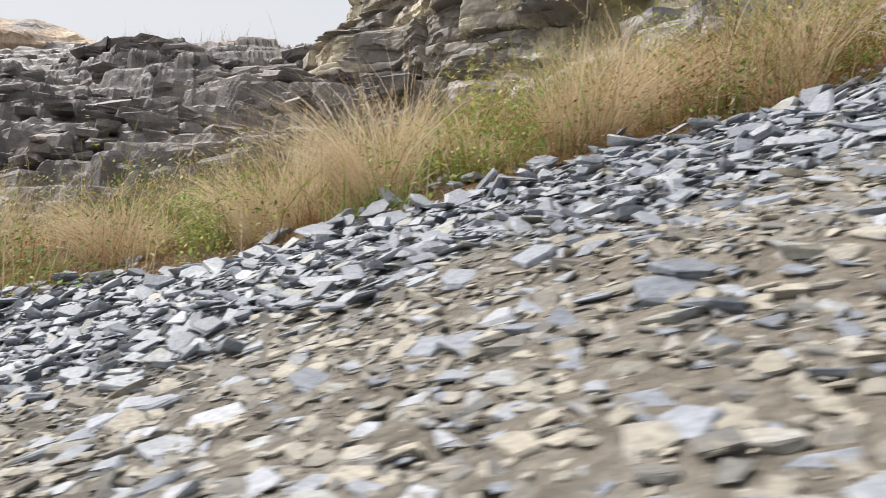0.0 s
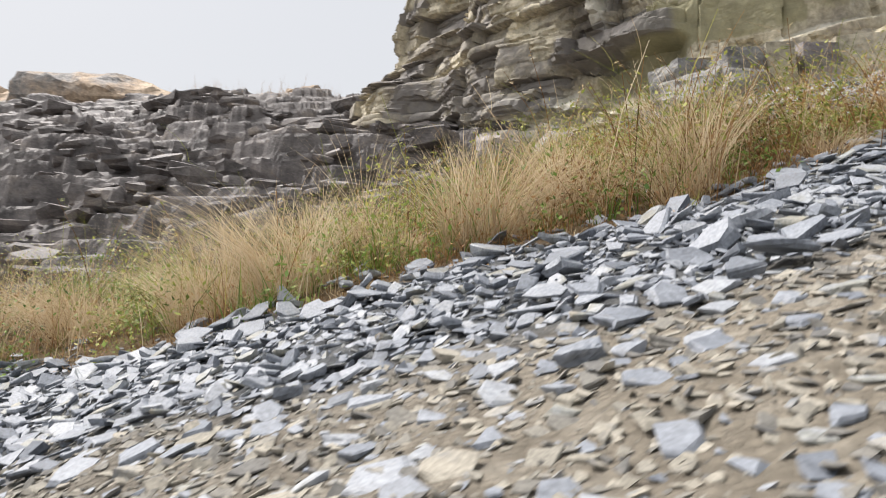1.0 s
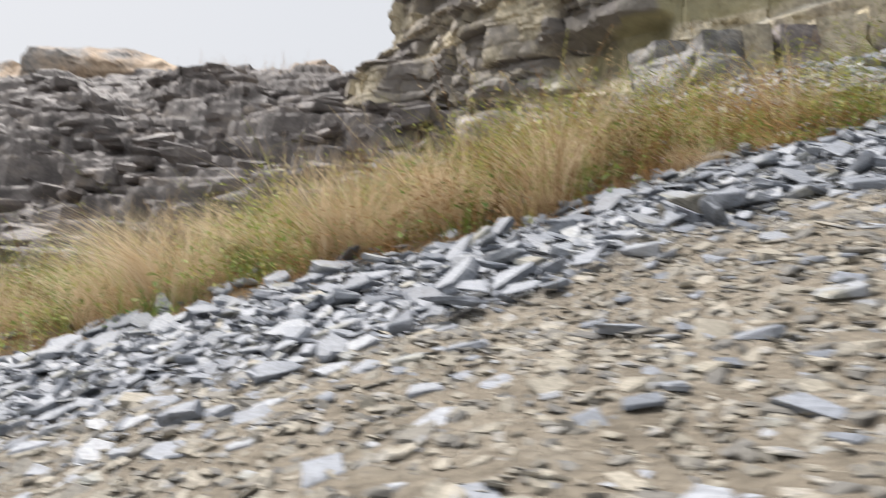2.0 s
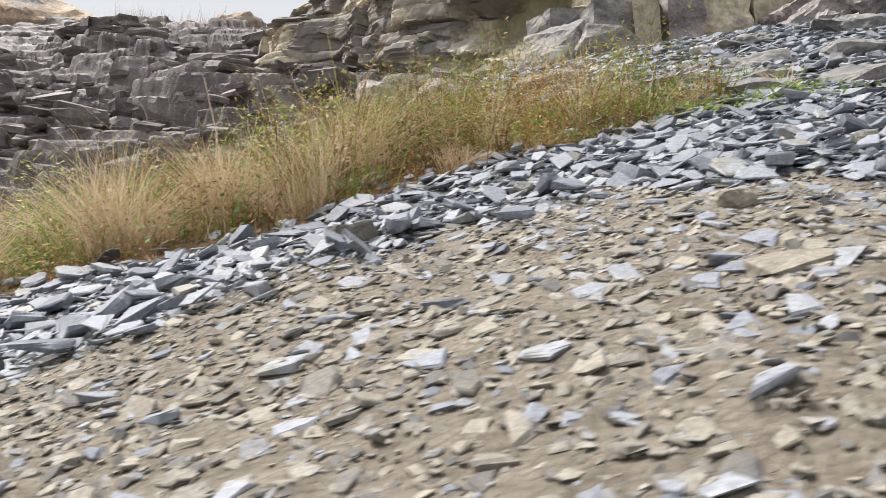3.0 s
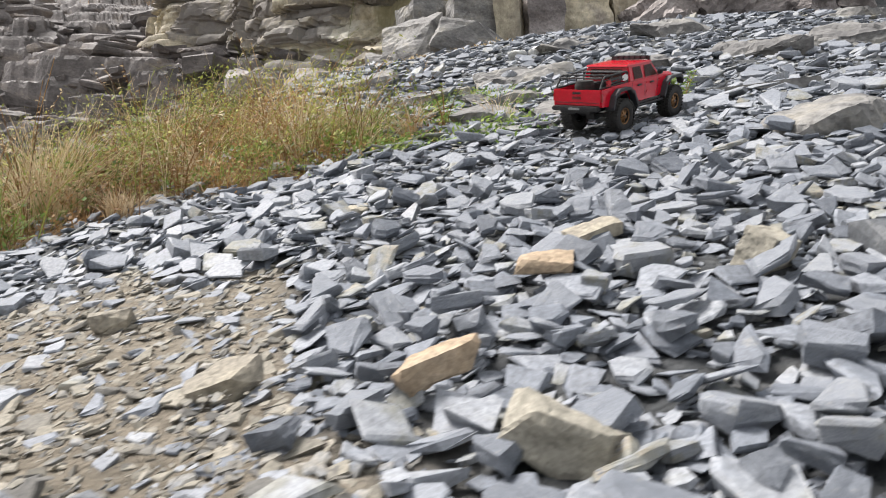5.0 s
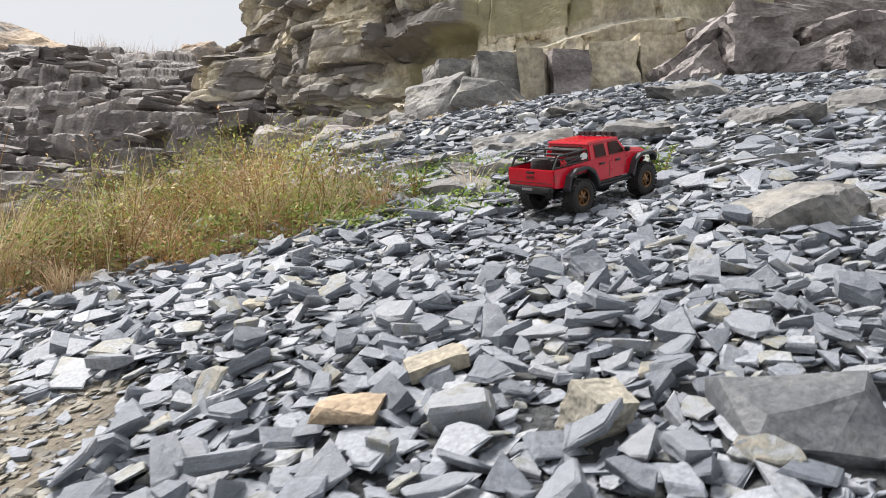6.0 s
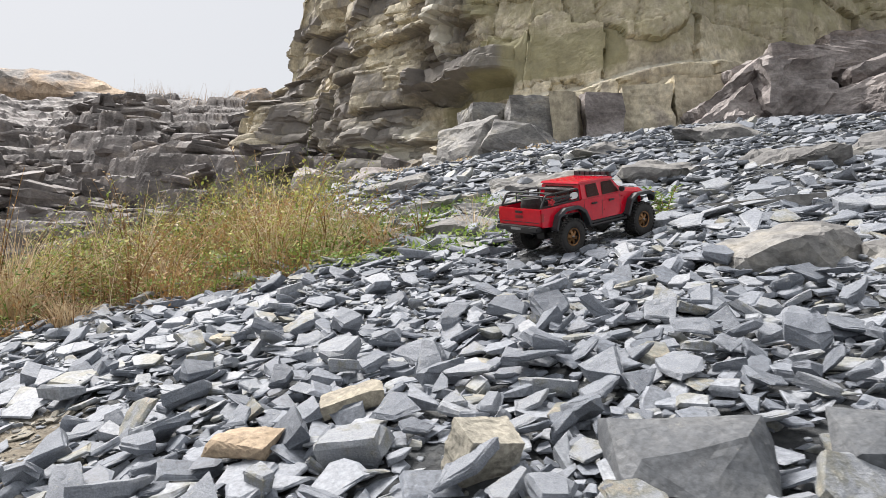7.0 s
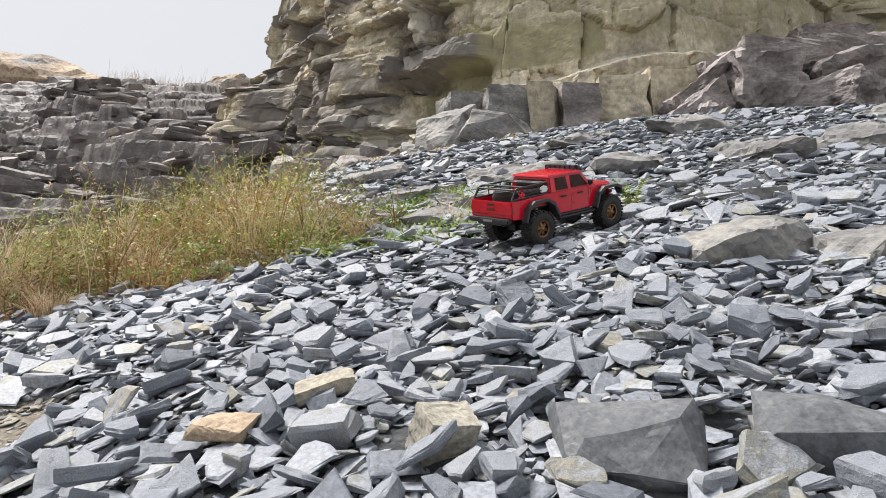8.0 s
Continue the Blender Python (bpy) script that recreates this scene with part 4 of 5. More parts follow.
quarry_cliff()
rock_shelf()
far_mound((9.5, 7, 5.2), 41, pose(-22.8, 31, 8.5, 0, 6, 20), "distant dark rock hump with dry orange grass")
far_mound((9.0, 5, 2.6), 47, pose(-17.6, 29.0, 8.75, 0, 9, 15), "low distant rise covered in dry orange grass")
far_mound((2.6, 2, 1.2), 48, pose(-8.9, 28.6, 8.75, 0, 0, 0), "small distant tussock of dry orange grass")
rng = np.random.RandomState(11)
SLABS = [slate_template(rng, rng.randint(4, 8), 0.09 + 0.30 * rng.rand() ** 1.6) for _ in range(80)]
FLAT = [slate_template(rng, rng.randint(4, 8), 0.06 + 0.2 * rng.rand() ** 1.5) for _ in range(80)]
CHIPS = [slate_template(rng, rng.randint(4, 7), rng.uniform(0.07, 0.2)) for _ in range(40)]


def scree(x, y):
    """How thickly the grey slate lies."""
    return (1 - dirtness(x, y)) * (1 - 0.97 * grassness(x, y))


NEAR_BOX = (2.6, 4.1, 0.55, 2.05)
NEAR = lay_out(rng, 1500, NEAR_BOX, scree, 0.05, 0.118, 1.7, 0.30, 0.34, 0.56)
scatter("slate_scree", FLAT, lay_out(rng, 26000, (2.3, 5.4, 0.3, 3.4), scree, 0.026, 0.115, 1.9, 0.23, 0.30, 0.42, (*NEAR_BOX, 0.078)), M_SLATE, "dense scree of broken grey slate slabs on the slope", "scree")
scatter("slate_scree", FLAT, lay_out(rng, 36000, (0.5, 9.5, 2.8, 9.6), scree, 0.035, 0.17, 2.6, 0.20, 0.24, 0.40), M_SLATE, "distant scree of broken grey slate below the cliff", "scree")
scatter("slate_scree", FLAT, lay_out(rng, 16000, (-3.4, 2.6, 1.0, 3.2), scree, 0.022, 0.13, 2.1, 0.26, 0.26, 0.42, (-3.4, 0.6, 0.9, 2.0, 0.062)), M_SLATE, "strip of broken grey slate between grit and grass", "scree")
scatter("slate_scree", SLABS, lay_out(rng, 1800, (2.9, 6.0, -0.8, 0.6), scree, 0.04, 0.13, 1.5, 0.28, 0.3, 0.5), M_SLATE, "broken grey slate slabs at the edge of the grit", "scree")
scatter("slate_scree", SLABS, lay_out(rng, 9000, (2.4, 4.9, 0.45, 3.3), scree, 0.012, 0.045, 1.6, 0.30, 0.10), M_SLATE, "small broken slate filling the gaps between slabs", "scree")
scatter("slate_scree", SLABS, lay_out(rng, 9000, (-2.4, 2.5, 1.1, 2.9), scree, 0.012, 0.045, 1.8, 0.30, 0.08), M_SLATE, "small broken slate filling the gaps of the strip", "scree")
scatter("slate_scree", SLABS, lay_out(rng, 7000, (4.6, 10.0, -3.0, 3.2), lambda x, y: scree(x, y) * soft((10 - x) / 3) * soft((y + 3) / 2), 0.05, 0.16, 2.0, 0.26, 0.2, 0.5), M_SLATE, "scree of broken grey slate further along the slope", "scree")
top = lay_out(rng, 900, (2.36, 2.75, 0.4, 0.95), lambda x, y: soft((x - 2.36) / 0.3), 0.004, 0.026, 2.2, 0.2, 0.1)
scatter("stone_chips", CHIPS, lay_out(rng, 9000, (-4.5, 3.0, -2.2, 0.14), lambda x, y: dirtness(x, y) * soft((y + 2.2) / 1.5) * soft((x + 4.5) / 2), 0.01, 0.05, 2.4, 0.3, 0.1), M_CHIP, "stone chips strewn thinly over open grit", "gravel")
scatter("slab_grit", CHIPS, (top[0], top[1], land(top[0], top[1]) + 0.045, *top[3:]), M_CHIP, "grit and chips lying on the flat bedrock slab", "gravel")
scatter("stone_chips", CHIPS, lay_out(rng, 46000, (-2.4, 2.95, 0.12, 1.9), lambda x, y: dirtness(x, y) * 0.92 + 0.08, 0.006, 0.03, 2.6, 0.30, 0.12), M_CHIP, "tan and grey stone chips strewn over grit", "gravel")
scatter("stone_chips", CHIPS, lay_out(rng, 9000, (-2.4, 2.9, 0.12, 1.9), lambda x, y: dirtness(x, y) * np.interp(x, [-0.5, 0.5, 1.2, 2.9], [1.0, 0.95, 0.6, 0.6]), 0.02, 0.07, 2.6, 0.14, 0.03, 0.6, (-2.4, 2.9, 0.1, 0.6, 0.042)), M_CHIP, "flat tan and grey stones bedded in grit", "gravel")
scatter("stone_chips", CHIPS, lay_out(rng, 9000, (-2.4, 2.9, 0.12, 2.0), lambda x, y: dirtness(x, y) * np.interp(x, [-0.5, 0.6, 1.2, 1.9, 2.4], [1.0, 0.9, 0.22, 0.3, 0.9]), 0.016, 0.085, 3.0, 0.14, 0.04, 0.6, (-2.4, 2.9, 0.1, 0.6, 0.045)), M_SLATE, "flat grey slate pieces strewn over grit", "gravel")

# the nearest slabs, each a stone of its own
def broken_mesh(tv, tf, seed):
    """A slab with split, rough faces and nibbled edges, one unit across."""
    bm = bmesh.new()
    vs = [bm.verts.new(q) for q in tv]
    for f in tf:
        bm.faces.new([vs[k] for k in f])
    bmesh.ops.triangulate(bm, faces=bm.faces[:])
    for _ in range(3):
        bmesh.ops.subdivide_edges(bm, edges=[e for e in bm.edges if e.calc_length() > 0.17], cuts=1)
        bmesh.ops.triangulate(bm, faces=[f for f in bm.faces if len(f.verts) > 3])
    bmesh.ops.recalc_face_normals(bm, faces=bm.faces[:])
    bm.normal_update()
    off = Vector((seed * 2.3, seed * 0.7, 4.0))
    for q in bm.verts:
        k = noise.noise(Vector((q.co.x * 3, q.co.y * 3, q.co.z * 9)) + off)
        sharp = 1 - min((q.normal.dot(f.normal) for f in q.link_faces), default=1)
        q.co += q.normal * (0.022 * round(k * 2.5) / 2.5 + 0.010 * noise.noise(q.co * 9 + off) - 0.035 * sharp * abs(noise.noise(q.co * 6 - off)))
    me = bpy.data.meshes.new("loose_stone")
    bm.to_mesh(me)
    bm.free()
    me.materials.append(M_SLATE_BIG)
    return me


SLAB_MESHES = [broken_mesh(tv, tf, k) for k, (tv, tf) in enumerate(SLABS[:30])]
for i, (x, y, z, s, yaw, tx, ty) in enumerate(list(zip(*NEAR))[:300]):
    ob = new("loose_stone", SLAB_MESHES[i % 30])
    ob.matrix_world = Matrix.Translation((x, y, z + 0.01)) @ Euler((tx, ty, 0)).to_matrix().to_4x4() @ Matrix.Rotation(yaw, 4, "Z") @ Matrix.Scale(s, 4)
    big = "large" if s > 0.115 else "small" if s < 0.085 else "broken"
    tagged(ob, big + " grey slate slab lying loose on the scree", "stone", "loose slate slabs")


# ---- grass and weeds ----
def blade_field(name, roots, height, width, lean, material, label, seed, category="grass"):
    """Many bent, tapering blades in one mesh; every tuft has its own height and leans its own way."""
    rng = np.random.RandomState(seed)
    x, y, cx, cy = roots
    n = len(x)
    z = surface(x, y) - 0.01
    own = np.mod(np.sin(cx * 127.1 + cy * 311.7) * 43758.5, 1)
    own2 = np.mod(np.sin(cx * 269.5 + cy * 183.3) * 28001.8, 1)
    h = (height[0] + (height[1] - height[0]) * own ** 2.6) * rng.uniform(0.35, 1.15, n) * (0.35 + 0.65 * grassness(x, y)) * (0.8 + 0.8 * wobble(x, y, 2.6, 4) + 0.4 * wobble(x, y, 6.5, 8))
    h = np.maximum(h, 0.03)
    w = rng.uniform(*width, n)
    a = np.arctan2(y - cy, x - cx) + rng.normal(0, 0.9, n)
    k = rng.uniform(lean[0], lean[1], n) * h
    d = np.stack([np.cos(a), np.sin(a)], 1) * k[:, None] + np.stack([np.cos(own2 * 6.28), np.sin(own2 * 6.28)], 1) * (0.35 * h)[:, None]
    f2 = rng.uniform(0, 3.14, n)
    s = np.stack([-np.sin(f2), np.cos(f2)], 1)
    droop = np.hypot(d[:, 0], d[:, 1]) / h
    vs = []
    for t, ww in ((0, 1), (0.4, 0.9), (0.75, 0.6), (1.0, 0.0)):
        c = np.stack([x, y], 1) + d * (t ** 1.7)
        zz = z + h * t * (1 - 0.30 * np.minimum(droop, 2.2) * t)
        if ww:
            vs.append(np.c_[c - s * (w * ww / 2)[:, None], zz])
            vs.append(np.c_[c + s * (w * ww / 2)[:, None], zz])
        else:
            vs.append(np.c_[c, zz])
    V = np.stack(vs, 1).reshape(-1, 3)
    b = np.arange(n) * 7
    f = []
    for i in b.tolist():
        f += [(i, i + 1, i + 3, i + 2), (i + 2, i + 3, i + 5, i + 4), (i + 4, i + 5, i + 6)]
    ob = from_arrays(name, V.tolist(), f, material, True)
    return tagged(ob, label, category, kind="stuff")


def tufts(rng, count, per, box, keep, spread):
    x = rng.uniform(box[0], box[1], count)
    y = rng.uniform(box[2], box[3], count)
    ok = rng.rand(count) < keep(x, y)
    x, y = np.repeat(x[ok], per), np.repeat(y[ok], per)
    return x + rng.normal(0, spread, len(x)), y + rng.normal(0, spread, len(x)), x, y


def leafy_field(name, roots, height, leaf, material, label, seed):
    """Bushy weeds: many small leaves held up in loose clumps."""
    rng = np.random.RandomState(seed)
    x, y, cx, cy = roots
    n = len(x)
    own = np.mod(np.sin(cx * 127.1 + cy * 311.7) * 43758.5, 1)
    z = surface(x, y) + (height[0] + (height[1] - height[0]) * own) * rng.rand(n) ** 0.7 * (0.4 + 0.6 * grassness(x, y))
    a, e = rng.uniform(0, 6.28, n), rng.uniform(-0.5, 0.9, n)
    ln = rng.uniform(*leaf, n)
    d = np.stack([np.cos(a) * np.cos(e), np.sin(a) * np.cos(e), np.sin(e)], 1)
    s = np.stack([-np.sin(a), np.cos(a), rng.uniform(-0.5, 0.5, n)], 1)
    c = np.stack([x, y, z], 1)
    wd = (ln * rng.uniform(0.13, 0.26, n))[:, None]
    V = np.stack([c, c + d * (ln * 0.45)[:, None] + s * wd, c + d * ln[:, None], c + d * (ln * 0.45)[:, None] - s * wd], 1).reshape(-1, 3)
    b = (np.arange(n) * 4)[:, None] + np.arange(4)
    ob = from_arrays(name, V.tolist(), b.tolist(), material, True)
    return tagged(ob, label, "weeds", kind="stuff")


rng = np.random.RandomState(23)


def patch(s, seed, lo, left=1.0, right=1.0):
    return lambda x, y: grassness(x, y) * soft((wobble(x, y, s, seed) - lo) / 0.3 + 0.5) * np.interp(x, [0.5, 1.5], [left, right])


blade_field("dry_grass", tufts(rng, 1500, 20, (-7, 3.2, 2.1, 6.0), patch(1.9, 1, 0.1, 0.9, 0.22), 0.03), (0.06, 0.5), (0.0016, 0.0036), (0.2, 1.6), M_DRY, "thick dry straw-coloured grass along the slope", 1)
blade_field("dry_grass", tufts(rng, 2200, 14, (-11, 2.5, 5.0, 12.0), patch(0.9, 2, -0.2), 0.07), (0.12, 0.4), (0.004, 0.008), (0.2, 1.3), M_DRY, "dry straw grass below the dark rock shelf", 2)
blade_field("low_grass", tufts(rng, 3200, 12, (-5, 3.2, 2.1, 5.2), patch(1.2, 21, -0.5), 0.05), (0.03, 0.16), (0.002, 0.004), (0.4, 1.8), M_RUST, "low brown dead grass under the taller stalks", 4)
blade_field("green_weeds", tufts(rng, 1300, 14, (-7, 3.3, 2.3, 6.5), patch(1.8, 6, 0.0), 0.05), (0.1, 0.42), (0.0025, 0.006), (0.2, 1.1), M_GREEN, "yellow green grass growing among dry grass", 3, "weeds")
leafy_field("leafy_weeds", tufts(rng, 2000, 44, (-6, 3.0, 2.45, 6.5), patch(1.8, 16, 0.0, 0.8, 0.8), 0.06), (0.10, 0.5), (0.012, 0.034), M_GREEN, "bushy yellow green weeds among the dry grass", 7)
leafy_field("leafy_weeds", tufts(rng, 700, 26, (-11, 1.5, 5.0, 12.0), patch(1.0, 19, 0.1), 0.16), (0.1, 0.45), (0.03, 0.06), M_GREEN, "bushy green weeds below the rock shelf", 8)
leafy_field("dry_leafy_weeds", tufts(rng, 2600, 40, (-3, 3.1, 2.2, 5.0), patch(2.0, 12, -0.3, 0.3, 1.0), 0.07), (0.03, 0.34), (0.010, 0.026), M_RUST, "rust brown dried leafy weeds along the scree edge", 9)
blade_field("rusty_weeds", tufts(rng, 1700, 20, (-3, 3.2, 2.2, 5.2), patch(2.0, 12, -0.1, 0.4, 1.0), 0.05), (0.08, 0.40), (0.0016, 0.0034), (0.3, 1.6), M_RUST, "rust brown dried weeds along the scree edge", 5, "weeds")
leafy_field("leafy_weeds", tufts(rng, 520, 50, (0.7, 2.7, 2.65, 4.8), patch(2.6, 44, 0.1), 0.05), (0.12, 0.46), (0.010, 0.028), M_GREEN, "dense bushy yellow green weeds by the scree", 15)
leafy_field("low_weeds", tufts(rng, 190, 60, (1.8, 3.3, 2.95, 4.4), lambda x, y: 0 * x + 0.95, 0.07), (0.02, 0.12), (0.012, 0.036), M_FRESH, "low green weeds where the grass meets the slate", 6)
leafy_field("dry_litter", tufts(rng, 60, 40, (1.5, 3.4, 7.4, 8.4), lambda x, y: 0 * x + 0.9, 0.1), (0.0, 0.12), (0.02, 0.05), M_DRY, "dry brown plant litter at the foot of the cliff", 12)
leafy_field("fresh_weeds", tufts(rng, 800, 46, (-5, 1.6, 2.3, 4.6), patch(1.6, 33, 0.0, 1.0, 0.3), 0.08), (0.05, 0.34), (0.015, 0.04), M_FRESH, "fresh green weeds in patches of the dry grass", 13)
blade_field("fresh_grass", tufts(rng, 900, 18, (-6, 1.4, 2.25, 4.6), patch(1.6, 33, 0.0), 0.05), (0.08, 0.36), (0.003, 0.006), (0.2, 1.2), M_FRESH, "fresh green grass in patches of the dry grass", 14)
blade_field("pale_tufts", tufts(rng, 26, 40, (1.2, 3.3, 3.0, 4.4), lambda x, y: 0 * x + 0.9, 0.025), (0.25, 0.5), (0.002, 0.004), (0.2, 0.8), M_STRAW, "pale straw tufts beside the slate", 10)


def stalk_field(name, count, box, keep, height, material, label, seed, head=7):
    """Tall single stalks, each bent its own way, with thin side twigs towards the tip."""
    g = np.random.RandomState(seed)
    x, y = g.uniform(box[0], box[1], count), g.uniform(box[2], box[3], count)
    ok = g.rand(count) < keep(x, y)
    verts, faces = [], []

    def ribbon(p, d, up, length, w, bend):
        side = np.array([-d[1], d[0], 0.0]) * 0.5 + np.array([0.5, -0.2, 0.0])
        side = side / np.linalg.norm(side)
        b, pts = len(verts), []
        for t in (0, 0.33, 0.66, 1.0):
            q = p + d * (length * bend * t * t) + up * (length * t * (1 - 0.22 * bend * t))
            pts.append(q)
            verts.append(q - side * w * (1 - 0.6 * t))
            verts.append(q + side * w * (1 - 0.6 * t))
        for i in (0, 2, 4):
            faces.append((b + i, b + i + 1, b + i + 3, b + i + 2))
        return pts

    for px, py in zip(x[ok], y[ok]):
        a = g.uniform(0, 6.283)
        d = np.array([math.cos(a), math.sin(a), 0.0])
        h = g.uniform(*height) * g.uniform(0.6, 1.0)
        pts = ribbon(np.array([px, py, float(surface(px, py)) - 0.01]), d, np.array([0, 0, 1.0]), h, g.uniform(0.0011, 0.0022), g.uniform(0.1, 0.9))
        for _ in range(g.randint(2, head + 1)):
            t = g.uniform(0.9, 2.9)
            i = int(t)
            q = pts[i] + (pts[min(i + 1, 3)] - pts[i]) * (t - i)
            b = g.uniform(0, 6.283)
            ribbon(q, np.array([math.cos(b), math.sin(b), 0.0]), np.array([0, 0, 1.0]), h * g.uniform(0.08, 0.25), 0.001, g.uniform(0.6, 2.2))
    ob = from_arrays(name, [tuple(q) for q in verts], faces, material)
    tagged(ob, label, "grass", kind="stuff")


stalk_field("dry_stalks", 2200, (-5, 3.1, 2.3, 5.4), patch(1.4, 51, -0.1, 1.0, 0.6), (0.25, 0.62), M_STRAW, "tall bent straw stalks with thin side twigs", 61)
stalk_field("brown_stalks", 2200, (-3, 3.1, 2.3, 5.2), patch(1.5, 57, -0.2, 0.5, 1.0), (0.2, 0.55), M_RUST, "tall brown dead weed stalks", 62)
stalk_field("green_stalks", 900, (-5, 3.1, 2.5, 5.4), patch(1.7, 16, -0.1), (0.3, 0.7), M_GREEN, "tall thin yellow green weed stalks", 63)


def straw_fountain(cx, cy, r, count, seed, height):
    """One big spreading tuft of pale straw."""
    g = np.random.RandomState(seed)
    a, q = g.uniform(0, 6.28, count), r * np.sqrt(g.rand(count))
    x, y = cx + q * np.cos(a), cy + q * np.sin(a)
    blade_field("straw_tuft", (x, y, np.full(count, cx), np.full(count, cy)), height, (0.002, 0.004), (0.3, 1.3), M_STRAW, "big spreading tuft of pale dry straw", seed)


for i, (tx, ty, tr, tn, th) in enumerate([(0.50, 2.62, 0.14, 900, 0.5), (0.85, 2.85, 0.12, 500, 0.45), (-0.25, 2.75, 0.13, 600, 0.45), (-0.75, 3.05, 0.16, 700, 0.5), (0.1, 3.0, 0.12, 500, 0.5), (1.3, 3.05, 0.10, 400, 0.5), (-1.5, 3.3, 0.2, 700, 0.5), (1.75, 2.75, 0.08, 300, 0.35), (2.45, 3.55, 0.06, 220, 0.4), (2.75, 3.35, 0.04, 130, 0.3), (-0.4, 3.9, 0.2, 600, 0.6), (-2.4, 3.7, 0.25, 700, 0.55), (1.2, 2.55, 0.1, 300, 0.3)]):
    straw_fountain(tx, ty, tr, tn, 70 + i, (th, th * 1.05))


def far_tufts():
    """Thin dry grass along the skyline of the shelf and the hump."""
    rng = np.random.RandomState(31)
    n = 2600
    t = rng.rand(n)
    px = np.interp(t, [0, 0.5, 1], [-5.5, -13, -20])
    py = np.interp(t, [0, 0.5, 1], [20.5, 28, 31.5])
    pz = np.interp(t, [0, 0.5, 1], [6.4, 8.9, 9.6])
    keep = rng.rand(n) < soft((np.sin(t * 19) + 0.25) / 0.8)
    verts, faces = [], []
    for x, y, z in zip(px[keep] + rng.normal(0, 0.6, keep.sum()), py[keep] + rng.normal(0, 0.8, keep.sum()), pz[keep]):
        h, w, k = rng.uniform(0.1, 0.5), 0.008, rng.uniform(-0.35, 0.35)
        b = len(verts)
        verts += [(x - w, y, z - 0.4), (x + w, y, z - 0.4), (x + k, y, z + h)]
        faces.append((b, b + 1, b + 2))
    ob = from_arrays("far_grass", verts, faces, M_FARGRASS)
    tagged(ob, "thin orange dry grass on the skyline ridge", "grass", kind="stuff")


far_tufts()


def weed(at, height, label, leaves, material, seed, lean=0.12):
    """A single weed: thin branching stems and small pointed leaves."""
    rng = random.Random(seed)
    root = new("weed_plant")
    x, y = at
    root.matrix_world = pose(x, y, float(surface(x, y)) - 0.01)
    tagged(root, label, "plant")
    bm, lm = bmesh.new(), bmesh.new()
    for s in range(5):
        a = rng.uniform(0, 6.28)
        d = Vector((math.cos(a), math.sin(a), 0))
        h = height * rng.uniform(0.55, 1.0)
        pts = [Vector((0, 0, 0)) + d * 0.01 + d * (lean * h * t * t * 4) + Vector((0, 0, h * t)) for t in (0, 0.35, 0.7, 1.0)]
        side = Vector((-d.y, d.x, 0))
        for p, q, w in zip(pts, pts[1:], (0.0035, 0.0026, 0.0018)):
            ring = []
            for c, ww in ((p, w), (q, w * 0.75)):
                ring.append([bm.verts.new(c + side * ww * math.cos(k * 2.094) + d * ww * math.sin(k * 2.094)) for k in range(3)])
            for k in range(3):
                bm.faces.new((ring[0][k], ring[0][(k + 1) % 3], ring[1][(k + 1) % 3], ring[1][k]))
        for _ in range(leaves):
            t = rng.uniform(0.2, 1.0)
            c = d * 0.01 + d * (lean * h * t * t * 4) + Vector((0, 0, h * t))
            b = rng.uniform(0, 6.28)
            e = Vector((math.cos(b), math.sin(b), rng.uniform(-0.2, 0.7))).normalized()
            ln = rng.uniform(0.015, 0.036)
            o = e.cross(Vector((0, 0, 1))).normalized() * ln * 0.17
            q = [lm.verts.new(c), lm.verts.new(c + e * ln * 0.5 + o), lm.verts.new(c + e * ln), lm.verts.new(c + e * ln * 0.5 - o + Vector((0, 0, 0.004)))]
            lm.faces.new(q)
    part("stem", bm, M_RUST, root)
    part("leaves", lm, material, root)
    return root


weed((3.88, 3.13), 0.17, "small weed with thin green leaves on the slate", 34, M_FRESH, 1)
for i, (wx, wy, wh) in enumerate([(1.05, 2.75, 0.6), (1.25, 2.95, 0.7), (0.45, 2.85, 0.5), (2.2, 3.3, 0.45), (1.75, 3.1, 0.5), (-0.4, 2.95, 0.5), (2.55, 3.2, 0.3), (1.5, 3.5, 0.6), (0.1, 3.3, 0.6), (2.0, 3.8, 0.6), (2.9, 3.4, 0.25), (0.8, 3.6, 0.75), (-1.0, 3.4, 0.6), (1.3, 2.6, 0.4), (-1.8, 3.8, 0.7), (1.9, 2.85, 0.35)]):
    weed((wx, wy), wh, "tall leafy weed standing in the dry grass" if i % 2 == 0 else "dry seeded weed standing in the grass", 14, M_GREEN if i % 2 == 0 else M_DRY, 10 + i, 0.1)


# ---- the model truck ----
def box(bm, x0, x1, y0, y1, z0, z1):
    v = [bm.verts.new((x, y, z)) for x in (x0, x1) for y in (y0, y1) for z in (z0, z1)]
    for q in ((0, 1, 3, 2), (4, 6, 7, 5), (0, 4, 5, 1), (2, 3, 7, 6), (0, 2, 6, 4), (1, 5, 7, 3)):
        bm.faces.new([v[i] for i in q])
    return bm


def boxes(*spec):
    bm = bmesh.new()
    for s in spec:
        box(bm, *s)
    return bm


